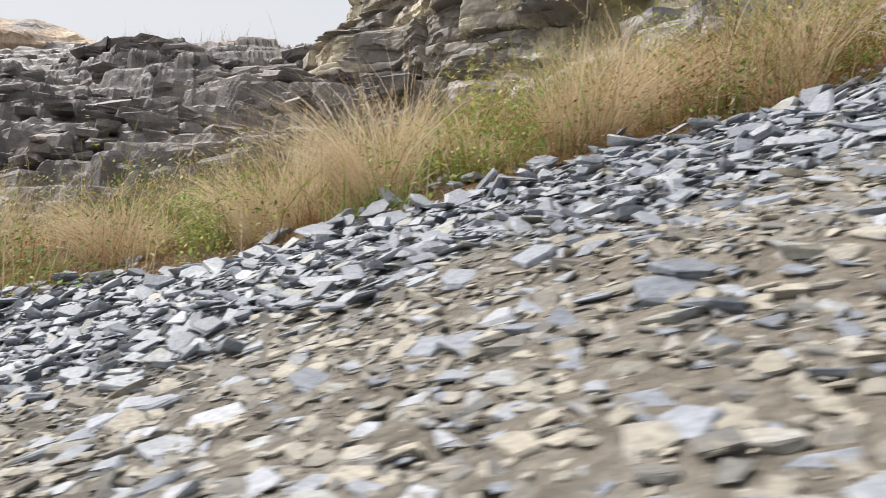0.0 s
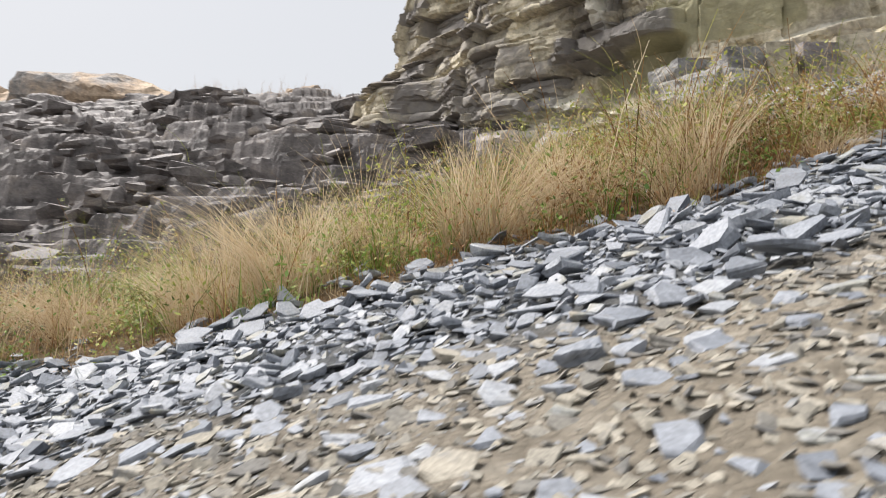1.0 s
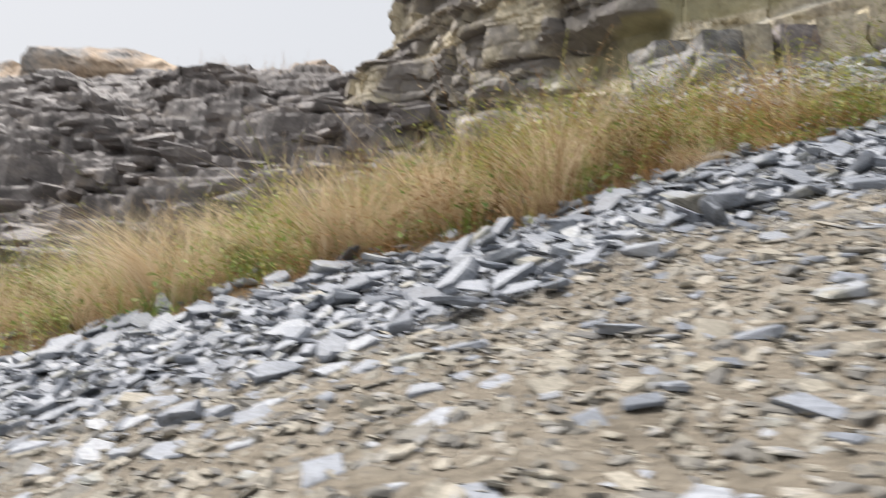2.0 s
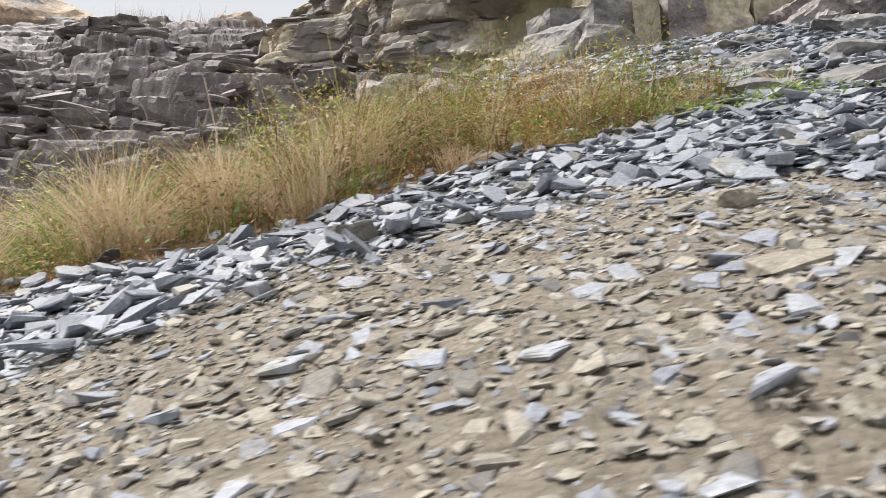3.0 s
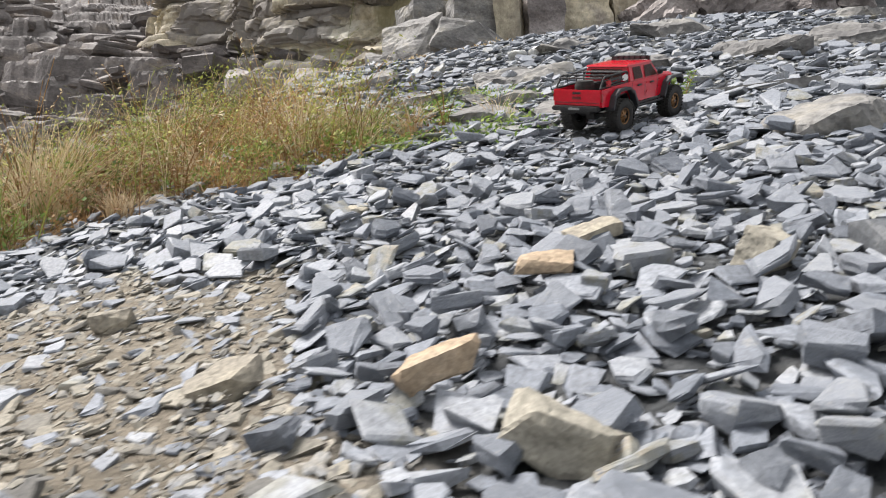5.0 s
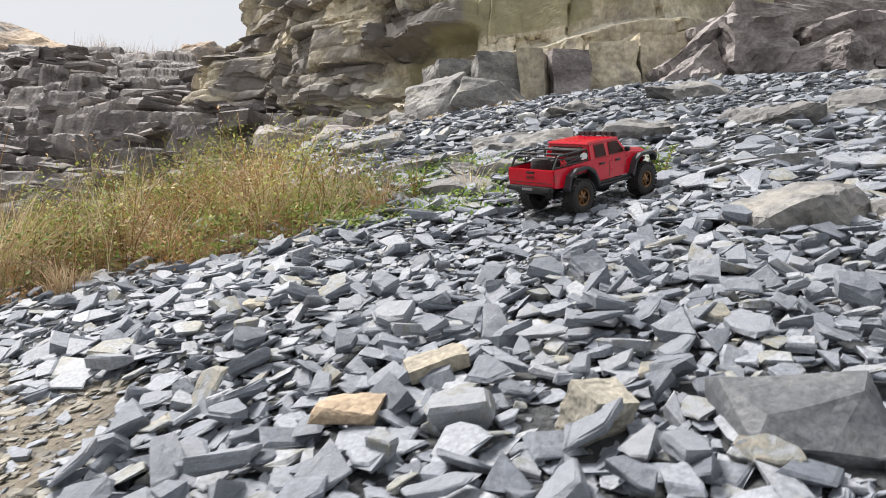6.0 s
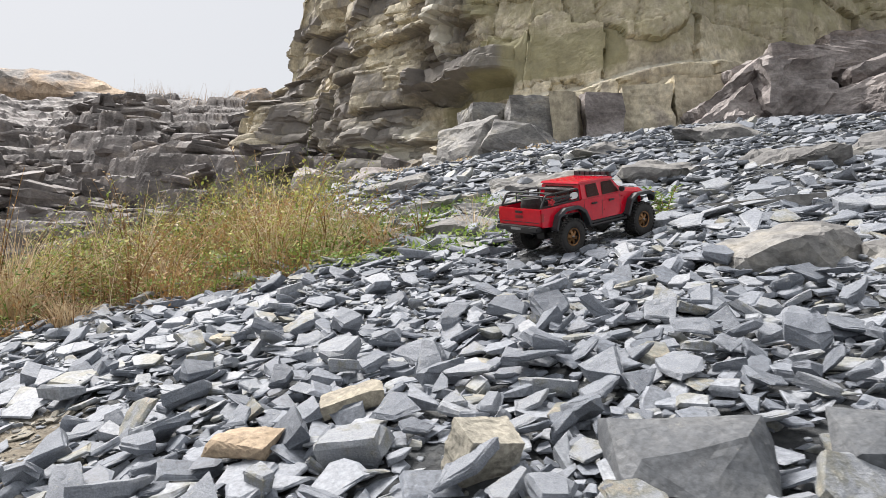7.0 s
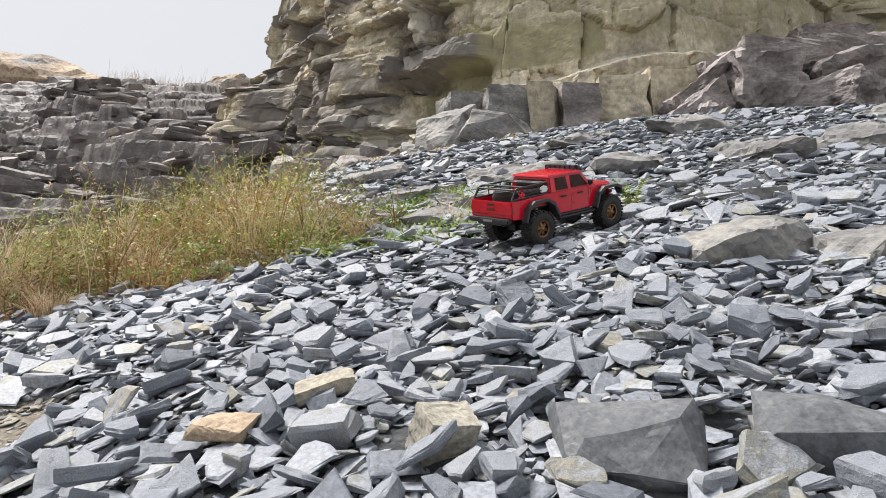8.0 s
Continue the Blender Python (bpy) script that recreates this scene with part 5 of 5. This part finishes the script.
def prism(bm, side, y0, y1):
    """A side outline of (x, z), drawn across from y0 to y1."""
    a = [bm.verts.new((x, y0, z)) for x, z in side]
    b = [bm.verts.new((x, y1, z)) for x, z in side]
    n = len(side)
    bm.faces.new(a)
    bm.faces.new(b[::-1])
    for i in range(n):
        bm.faces.new((a[i], b[i], b[(i + 1) % n], a[(i + 1) % n]))
    bmesh.ops.triangulate(bm, faces=[f for f in bm.faces if len(f.verts) > 4])
    return bm


def loft(bm, low, high):
    """A block between two rectangles (x0, x1, half width, z front, z back)."""
    r = []
    for x0, x1, h, z in (low, high):
        r.append([bm.verts.new(p) for p in ((x0, -h, z), (x1, -h, z), (x1, h, z), (x0, h, z))])
    for i in range(4):
        bm.faces.new((r[0][i], r[0][(i + 1) % 4], r[1][(i + 1) % 4], r[1][i]))
    bm.faces.new(r[0][::-1])
    bm.faces.new(r[1])
    return bm


def tube(bm, pts, r, n=8):
    pts = [Vector(p) for p in pts]
    rings = []
    for i, p in enumerate(pts):
        d = (pts[min(i + 1, len(pts) - 1)] - pts[max(i - 1, 0)]).normalized()
        u = d.cross(Vector((0, 0.3, 1))).normalized()
        w = d.cross(u)
        rings.append([bm.verts.new(p + u * r * math.cos(k * 2 * math.pi / n) + w * r * math.sin(k * 2 * math.pi / n)) for k in range(n)])
    for a, b in zip(rings, rings[1:]):
        for k in range(n):
            bm.faces.new((a[k], a[(k + 1) % n], b[(k + 1) % n], b[k]))
    bm.faces.new(rings[0][::-1])
    bm.faces.new(rings[-1])
    return bm


def lathe(bm, profile, n=40):
    """Turns (radius, y) round the y axis; a closed outline."""
    rings = [[bm.verts.new((r * math.cos(2 * math.pi * k / n), y, r * math.sin(2 * math.pi * k / n))) for k in range(n)] for r, y in profile]
    for a, b in zip(rings, rings[1:] + rings[:1]):
        for k in range(n):
            bm.faces.new((a[k], b[k], b[(k + 1) % n], a[(k + 1) % n]))
    return bm


def pane(pts, depth):
    """A thin plate over four corners, given in order."""
    p = [Vector(q) for q in pts]
    n = (p[1] - p[0]).cross(p[2] - p[0]).normalized() * depth
    bm = bmesh.new()
    a = [bm.verts.new(q) for q in p]
    b = [bm.verts.new(q + n) for q in p]
    bm.faces.new(a[::-1])
    bm.faces.new(b)
    for i in range(4):
        bm.faces.new((a[i], a[(i + 1) % 4], b[(i + 1) % 4], b[i]))
    return bm


def wheel(parent, x, y, side):
    """A bronze six-spoke wheel in a big lugged tyre; side is -1 on the right."""
    R, W = 0.0595, 0.046
    hubm = lathe(bmesh.new(), [(0.0235, -W * 0.42), (0.0262, -W * 0.42), (0.0262, W * 0.42), (0.0235, W * 0.42)], 32)
    wob = part("wheel", hubm, M_BLACK, parent)
    wob.location = (x, y, R)
    bm = lathe(bmesh.new(), [(0.0272, -W * 0.42), (0.037, -W * 0.5), (0.047, -W * 0.53), (0.0545, -W * 0.47), (0.057, -W * 0.30), (0.0575, 0), (0.057, W * 0.30), (0.0545, W * 0.47), (0.047, W * 0.53), (0.037, W * 0.5), (0.0272, W * 0.42)], 48)
    for f in bm.faces:
        f.smooth = True
    for k in range(30):
        for j, (ya, yb) in enumerate(((-0.54, -0.28), (-0.22, -0.02), (0.02, 0.22), (0.28, 0.54))):
            a = 2 * math.pi * (k + 0.5 * (j % 2)) / 30
            m = Matrix.Rotation(-a, 4, "Y")
            s = 0.0042
            lug = [bm.verts.new(m @ Vector((r, yy * W, t))) for r, q in ((0.0545, 1.0), (0.0600, 0.8)) for yy, t in ((ya, -s * q), (yb, -s * q), (yb, s * q), (ya, s * q))]
            for q in ((4, 5, 6, 7), (0, 1, 5, 4), (1, 2, 6, 5), (2, 3, 7, 6), (3, 0, 4, 7)):
                bm.faces.new([lug[i] for i in q])
    part("tyre", bm, M_RUBBER, wob, "dusty black lugged rubber tyre")
    o = side * W * 0.40
    bm = lathe(bmesh.new(), [(0.0235, o - side * 0.012), (0.0278, o - side * 0.012), (0.0285, o + side * 0.003), (0.0248, o + side * 0.002)], 40)
    for k in range(6):
        m = Matrix.Rotation(k * math.pi / 3 + 0.3, 4, "Y")
        v = []
        for r, h, dy in ((0.007, 0.0045, -0.001), (0.0255, 0.0058, -0.004)):
            for t in (-h, h):
                for yy in (o + side * dy, o + side * (dy - 0.006)):
                    v.append(bm.verts.new(m @ Vector((r, yy, t))))
        for q in ((0, 2, 6, 4), (1, 5, 7, 3), (0, 4, 5, 1), (2, 3, 7, 6), (0, 1, 3, 2), (4, 6, 7, 5)):
            bm.faces.new([v[i] for i in q])
    bm2 = lathe(bm, [(0.0005, o), (0.009, o - side * 0.001), (0.0095, o - side * 0.008), (0.0005, o - side * 0.008)], 20)
    part("rim", bm2, M_BRONZE, wob, "bronze six-spoke wheel rim")
    bm = lathe(bmesh.new(), [(0.0003, o + side * 0.004), (0.0036, o + side * 0.003), (0.0036, o - side * 0.002), (0.0003, o - side * 0.002)], 6)
    part("wheel_nut", bm, M_STEEL, wob, "small steel wheel nut")
    bm = lathe(bmesh.new(), [(0.0265, -side * W * 0.1), (0.0005, -side * W * 0.1), (0.0005, -side * W * 0.02), (0.0265, -side * W * 0.02)], 24)
    part("brake_plate", bm, M_BLACK, wob)


def truck(m):
    t = new("model_truck")
    t.matrix_world = m
    tagged(t, "red radio controlled pickup truck model climbing grey slate", "toy truck")
    WB = 0.1785
    # skins of the flanks, with the wheel arches cut out
    flank = [(-0.298, 0.106), (-0.250, 0.102), (-0.236, 0.134), (-0.206, 0.150), (-0.150, 0.150), (-0.122, 0.134), (-0.098, 0.094), (0.084, 0.094), (0.100, 0.104), (0.122, 0.140), (0.146, 0.150), (0.206, 0.150), (0.222, 0.143), (0.222, 0.152), (0.100, 0.168), (-0.118, 0.168), (-0.298, 0.163)]
    for s in (-1, 1):
        bm = prism(bmesh.new(), flank, s * 0.087, s * 0.098)
        part("side_panel", bm, M_RED, t, "glossy red painted side panel")
        # door seams and hinges
        for xa in (-0.104, -0.016, 0.074):
            part("door_seam", boxes((xa - 0.0007, xa + 0.0007, s * 0.0975, s * 0.0984, 0.100, 0.163)), M_BLACK, t)
        for xa, za in ((-0.008, 0.149), (-0.008, 0.119), (0.083, 0.152), (0.083, 0.125)):
            part("hinge", boxes((xa, xa + 0.014, s * 0.097, s * 0.1005, za, za + 0.006)), M_RED, t, bevel=0.001)
        for xa in (-0.058, 0.028):
            part("door_handle", boxes((xa - 0.013, xa + 0.013, s * 0.098, s * 0.104, 0.1475, 0.1535)), M_BLACK, t, "black plastic door handle", bevel=0.0015)
        # windows of the cab
        for (xa, xb, ya, yb) in ((-0.088, -0.030, -0.086, -0.034), (-0.014, 0.072, -0.010, 0.040)):
            def side_at(z):
                return s * (0.097 - (z - 0.168) / 0.052 * 0.0115 + 0.0006)
            zl, zh = 0.1725, 0.2135
            pts = [(xa, side_at(zl), zl), (xb, side_at(zl), zl), (yb, side_at(zh), zh), (ya, side_at(zh), zh)]
            part("side_window", pane(pts if s < 0 else pts[::-1], 0.0012), M_GLASS, t, "smoked brown side window")
        part("mirror", boxes((0.066, 0.078, s * 0.099, s * 0.119, 0.173, 0.189)), M_BLACK, t, "black door mirror", bevel=0.003)
        # flares
        for c, arch in ((-WB, ((-0.258, 0.098), (-0.243, 0.138), (-0.209, 0.156), (-0.148, 0.156), (-0.116, 0.138), (-0.090, 0.092))), (WB, ((0.090, 0.092), (0.113, 0.142), (0.143, 0.157), (0.214, 0.157), (0.236, 0.146), (0.238, 0.128)))):
            inner = [(x + (c - x) * 0.10, z - 0.010) for x, z in arch]
            bm = prism(bmesh.new(), list(arch) + inner[::-1], s * 0.094, s * 0.119)
            part("wheel_flare", bm, M_GREYBLK, t, "dark grey plastic wheel flare", bevel=0.0012)
        # rock slider
        bm = bmesh.new()
        tube(bm, [(-0.098, s * 0.100, 0.083), (-0.090, s * 0.108, 0.080), (0.090, s * 0.108, 0.080), (0.100, s * 0.100, 0.083)], 0.0042)
        tube(bm, [(-0.085, s * 0.101, 0.088), (0.085, s * 0.101, 0.088)], 0.004)
        for k in range(4):
            box(bm, -0.07 + k * 0.045, -0.062 + k * 0.045, min(s * 0.07, s * 0.106), max(s * 0.07, s * 0.106), 0.079, 0.085)
        part("rock_slider", bm, M_BLACK, t, "black tubular rock slider", smooth=False)
        part("tail_lamp", boxes((-0.3015, -0.290, s * 0.080, s * 0.0995, 0.124, 0.150)), M_LAMPRED, t, "dark red tail lamp", bevel=0.0015)
        bm = lathe(bmesh.new(), [(0.0005, 0.0), (0.0125, 0.0), (0.0125, 0.006), (0.0005, 0.008)], 24)
        lamp = part("headlight", bm, M_LAMPCLR, t, "round clear headlight")
        lamp.matrix_local = pose(0.2205, s * 0.050, 0.139, 0, 0, -90)
        part("turn_signal", boxes((0.232, 0.240, s * 0.097, s * 0.114, 0.144, 0.151)), M_AMBER, t, "amber turn signal", bevel=0.001)
        # bed rack: hoop, lower rail and stays of one side
        bm = bmesh.new()
        y = s * 0.090
        tube(bm, [(-0.294, y, 0.166), (-0.290, y, 0.172), (-0.272, y, 0.199), (-0.266, y, 0.203), (-0.130, y, 0.206), (-0.124, y, 0.203), (-0.122, y, 0.166)], 0.0032)
        tube(bm, [(-0.294, y, 0.167), (-0.122, y, 0.169)], 0.0030)
        tube(bm, [(-0.270, y, 0.190), (-0.124, y, 0.192)], 0.0022)
        tube(bm, [(-0.225, y, 0.168), (-0.225, y, 0.204)], 0.0022)
        tube(bm, [(-0.170, y, 0.168), (-0.170, y, 0.204)], 0.0022)
        part("rack_side", bm, M_BLACK, t, "black tubular bed rack side")
        part("shock_absorber", tube(bmesh.new(), [(-WB + 0.012, s * 0.062, 0.058), (-WB + 0.030, s * 0.060, 0.135)], 0.006), M_STEEL, t)
        part("shock_absorber", tube(bmesh.new(), [(WB - 0.012, s * 0.062, 0.058), (WB - 0.022, s * 0.060, 0.135)], 0.006), M_STEEL, t)
    # cab
    bm = loft(bmesh.new(), (-0.117, 0.100, 0.097, 0.166), (-0.110, 0.052, 0.085, 0.219))
    part("cab", bm, M_RED, t, "glossy red cab shell", bevel=0.004)
    part("cab_floor", boxes((-0.117, 0.098, -0.087, 0.087, 0.094, 0.167)), M_BLACK, t)
    bm = loft(bmesh.new(), (-0.115, 0.057, 0.0865, 0.2185), (-0.111, 0.051, 0.0825, 0.2255))
    for k in range(5):
        yy = -0.052 + k * 0.026
        part("roof_rib", boxes((-0.098, 0.036, yy - 0.004, yy + 0.004, 0.2245, 0.2263)), M_RED, t, bevel=0.0006)
    part("roof", bm, M_RED, t, "red hardtop roof with raised ribs", bevel=0.0012)
    part("windscreen", pane([(0.0945, 0.078, 0.174), (0.0945, -0.078, 0.174), (0.0575, -0.070, 0.2145), (0.0575, 0.070, 0.2145)][::-1], -0.002), M_GLASS, t, "smoked windscreen")
    part("rear_window", pane([(-0.1178, -0.068, 0.177), (-0.1178, 0.068, 0.177), (-0.1125, 0.062, 0.211), (-0.1125, -0.062, 0.211)], -0.002), M_GLASS, t, "smoked rear cab window")
    part("wiper", tube(bmesh.new(), [(0.099, -0.03, 0.171), (0.096, 0.02, 0.176)], 0.0012, 6), M_BLACK, t)
    # hood and nose
    bm = loft(bmesh.new(), (0.098, 0.220, 0.087, 0.150), (0.098, 0.214, 0.074, 0.166))
    for vtx in bm.verts:
        if vtx.co.z > 0.16 and vtx.co.x < 0.12:
            vtx.co.z = 0.1735
    part("hood", bm, M_RED, t, "glossy red hood", bevel=0.004)
    part("hood_scoop", loft(bmesh.new(), (0.130, 0.186, 0.026, 0.165), (0.140, 0.180, 0.022, 0.1735)), M_RED, t, bevel=0.0015)
    for s in (-1, 1):
        part("hood_vent", boxes((0.140, 0.168, s * 0.034, s * 0.044, 0.166, 0.1715)), M_BLACK, t)
    part("grille", boxes((0.2185, 0.2235, -0.070, 0.070, 0.112, 0.156)), M_RED, t, "red front grille panel", bevel=0.002)
    for k in range(7):
        yy = -0.030 + k * 0.010
        part("grille_slot", boxes((0.2230, 0.2242, yy - 0.003, yy + 0.003, 0.118, 0.150)), M_BLACK, t)
    bm = boxes((0.226, 0.246, -0.072, 0.072, 0.098, 0.114), (0.205, 0.228, -0.035, 0.035, 0.096, 0.112))
    part("front_bumper", bm, M_BLACK, t, "black steel front bumper", bevel=0.003)
    for s in (-1, 1):
        part("fog_lamp", boxes((0.238, 0.250, s * 0.046, s * 0.062, 0.116, 0.130)), M_BLACK, t, bevel=0.002)
        part("tow_hook", tube(bmesh.new(), [(0.246, s * 0.03, 0.102), (0.256, s * 0.03, 0.104), (0.256, s * 0.03, 0.112), (0.246, s * 0.03, 0.112)], 0.002, 6), M_REDTOOL, t, "small red tow hook")
    # light bar on the roof
    bm = boxes((0.046, 0.060, -0.070, 0.070, 0.2275, 0.2415))
    part("light_bar", bm, M_BLACK, t, "black roof light bar", bevel=0.001)
    for k in range(6):
        yy = -0.058 + k * 0.0232
        part("light_pod", boxes((0.0595, 0.062, yy - 0.0095, yy + 0.0095, 0.2295, 0.2400)), M_LAMPCLR, t)
        part("light_rib", boxes((0.040, 0.0465, yy - 0.0085, yy + 0.0085, 0.2290, 0.2405)), M_GREYBLK, t)
    for s in (-1, 1):
        part("light_bracket", boxes((0.046, 0.056, s * 0.071, s * 0.078, 0.2205, 0.240)), M_BLACK, t)
    # bed
    part("bed_floor", boxes((-0.297, -0.118, -0.087, 0.087, 0.126, 0.131)), M_BLACK, t, "black cargo bed liner")
    part("bed_front", boxes((-0.122, -0.117, -0.087, 0.087, 0.126, 0.167)), M_BLACK, t)
    bm = boxes((-0.302, -0.294, -0.0965, 0.0965, 0.110, 0.1635))
    part("tailgate", bm, M_RED, t, "red tailgate", bevel=0.0025)
    part("tailgate_handle", boxes((-0.3040, -0.3012, -0.016, 0.016, 0.149, 0.156)), M_BLACK, t, "black tailgate handle", bevel=0.0008)
    part("tailgate_badge", boxes((-0.3034, -0.3014, -0.017, 0.017, 0.132, 0.141)), plain("dark_red_badge", (0.16, 0.01, 0.012), 0.4), t, "dark red plain badge bar")
    part("tailgate_groove", boxes((-0.3026, -0.3012, -0.088, 0.088, 0.1195, 0.1215)), M_BLACK, t)
    bm = boxes((-0.320, -0.298, -0.094, 0.094, 0.094, 0.109), (-0.313, -0.290, -0.060, 0.060, 0.086, 0.096))
    part("rear_bumper", bm, M_BLACK, t, "black stepped rear bumper", bevel=0.003)
    part("bumper_plate", boxes((-0.3215, -0.3195, -0.022, 0.022, 0.098, 0.105)), M_STEEL, t)
    for xx in (-0.245, -0.155):
        part("rack_crossbar", boxes((xx - 0.007, xx + 0.007, -0.092, 0.092, 0.2035, 0.2075)), M_GREYBLK, t, "flat dark grey rack crossbar", bevel=0.0008)
    part("rack_hoop", tube(bmesh.new(), [(-0.292, -0.090, 0.168), (-0.275, -0.084, 0.199), (-0.272, 0.084, 0.199), (-0.292, 0.090, 0.168)], 0.003), M_BLACK, t)
    part("rack_hoop", tube(bmesh.new(), [(-0.126, -0.090, 0.169), (-0.126, -0.084, 0.204), (-0.126, 0.084, 0.204), (-0.126, 0.090, 0.169)], 0.003), M_BLACK, t)
    part("cargo_case", boxes((-0.215, -0.140, 0.000, 0.070, 0.131, 0.172)), M_BLACK, t, "black plastic cargo case in the bed", bevel=0.004)
    bm = lathe(bmesh.new(), [(0.0005, -0.028), (0.030, -0.028), (0.034, -0.012), (0.034, 0.012), (0.030, 0.028), (0.0005, 0.028)], 28)
    sp = part("spare_tyre", bm, M_RUBBER, t, "black spare tyre lying in the bed")
    sp.matrix_local = pose(-0.235, 0.012, 0.158, 90, 0, 0)
    # tools on the right side of the rack
    bm = bmesh.new()
    outline = [(-0.160, 0.176), (-0.168, 0.182), (-0.166, 0.194), (-0.150, 0.199), (-0.134, 0.195), (-0.130, 0.185), (-0.136, 0.177)]
    prism(bm, outline, -0.0975, -0.0950)
    part("shovel_blade", bm, M_WHITE, t, "pale grey shovel blade", bevel=0.0006)
    part("shovel_handle", tube(bmesh.new(), [(-0.160, -0.096, 0.184), (-0.262, -0.096, 0.176)], 0.0028), M_BLACK, t, "black shovel handle")
    bm = boxes((-0.262, -0.240, -0.099, -0.093, 0.176, 0.184), (-0.252, -0.246, -0.099, -0.093, 0.170, 0.190))
    tube(bm, [(-0.265, -0.096, 0.172), (-0.252, -0.096, 0.180), (-0.266, -0.096, 0.188)], 0.0022, 6)
    part("jack", bm, M_REDTOOL, t, "small red recovery jack")
    part("jack_bar", boxes((-0.245, -0.170, -0.0985, -0.094, 0.186, 0.191)), M_BLACK, t)
    # underside
    bm = boxes((-0.28, 0.22, -0.036, -0.026, 0.076, 0.090), (-0.28, 0.22, 0.026, 0.036, 0.076, 0.090), (-0.06, 0.07, -0.034, 0.034, 0.070, 0.092))
    part("chassis", bm, M_BLACK, t)
    for xx in (-WB, WB):
        bm = bmesh.new()
        tube(bm, [(xx, -0.075, 0.0595), (xx, 0.075, 0.0595)], 0.008, 10)
        box(bm, xx - 0.017, xx + 0.017, 0.0, 0.034, 0.044, 0.076)
        part("axle", bm, M_BLACK, t)
    part("drive_shaft", tube(bmesh.new(), [(-WB, 0.016, 0.062), (0, 0.0, 0.076), (WB, 0.016, 0.062)], 0.004, 8), M_STEEL, t)
    for s in (-1, 1):
        part("link_rod", tube(bmesh.new(), [(-WB, s * 0.045, 0.054), (-0.045, s * 0.032, 0.072)], 0.003, 6), M_BLACK, t)
        part("link_rod", tube(bmesh.new(), [(WB, s * 0.045, 0.054), (0.055, s * 0.032, 0.072)], 0.003, 6), M_BLACK, t)
        part("inner_arch", boxes((-WB - 0.062, -WB + 0.066, s * 0.0565, s * 0.0585, 0.10, 0.152)), M_BLACK, t)
        part("inner_arch", boxes((WB - 0.066, WB + 0.040, s * 0.0565, s * 0.0585, 0.10, 0.152)), M_BLACK, t)
        for xx in (-WB, WB):
            wheel(t, xx, s * 0.0935, s)
    return t


truck(pose(3.576, 2.873, 1.538, 7.1, -14.0, 44.3))
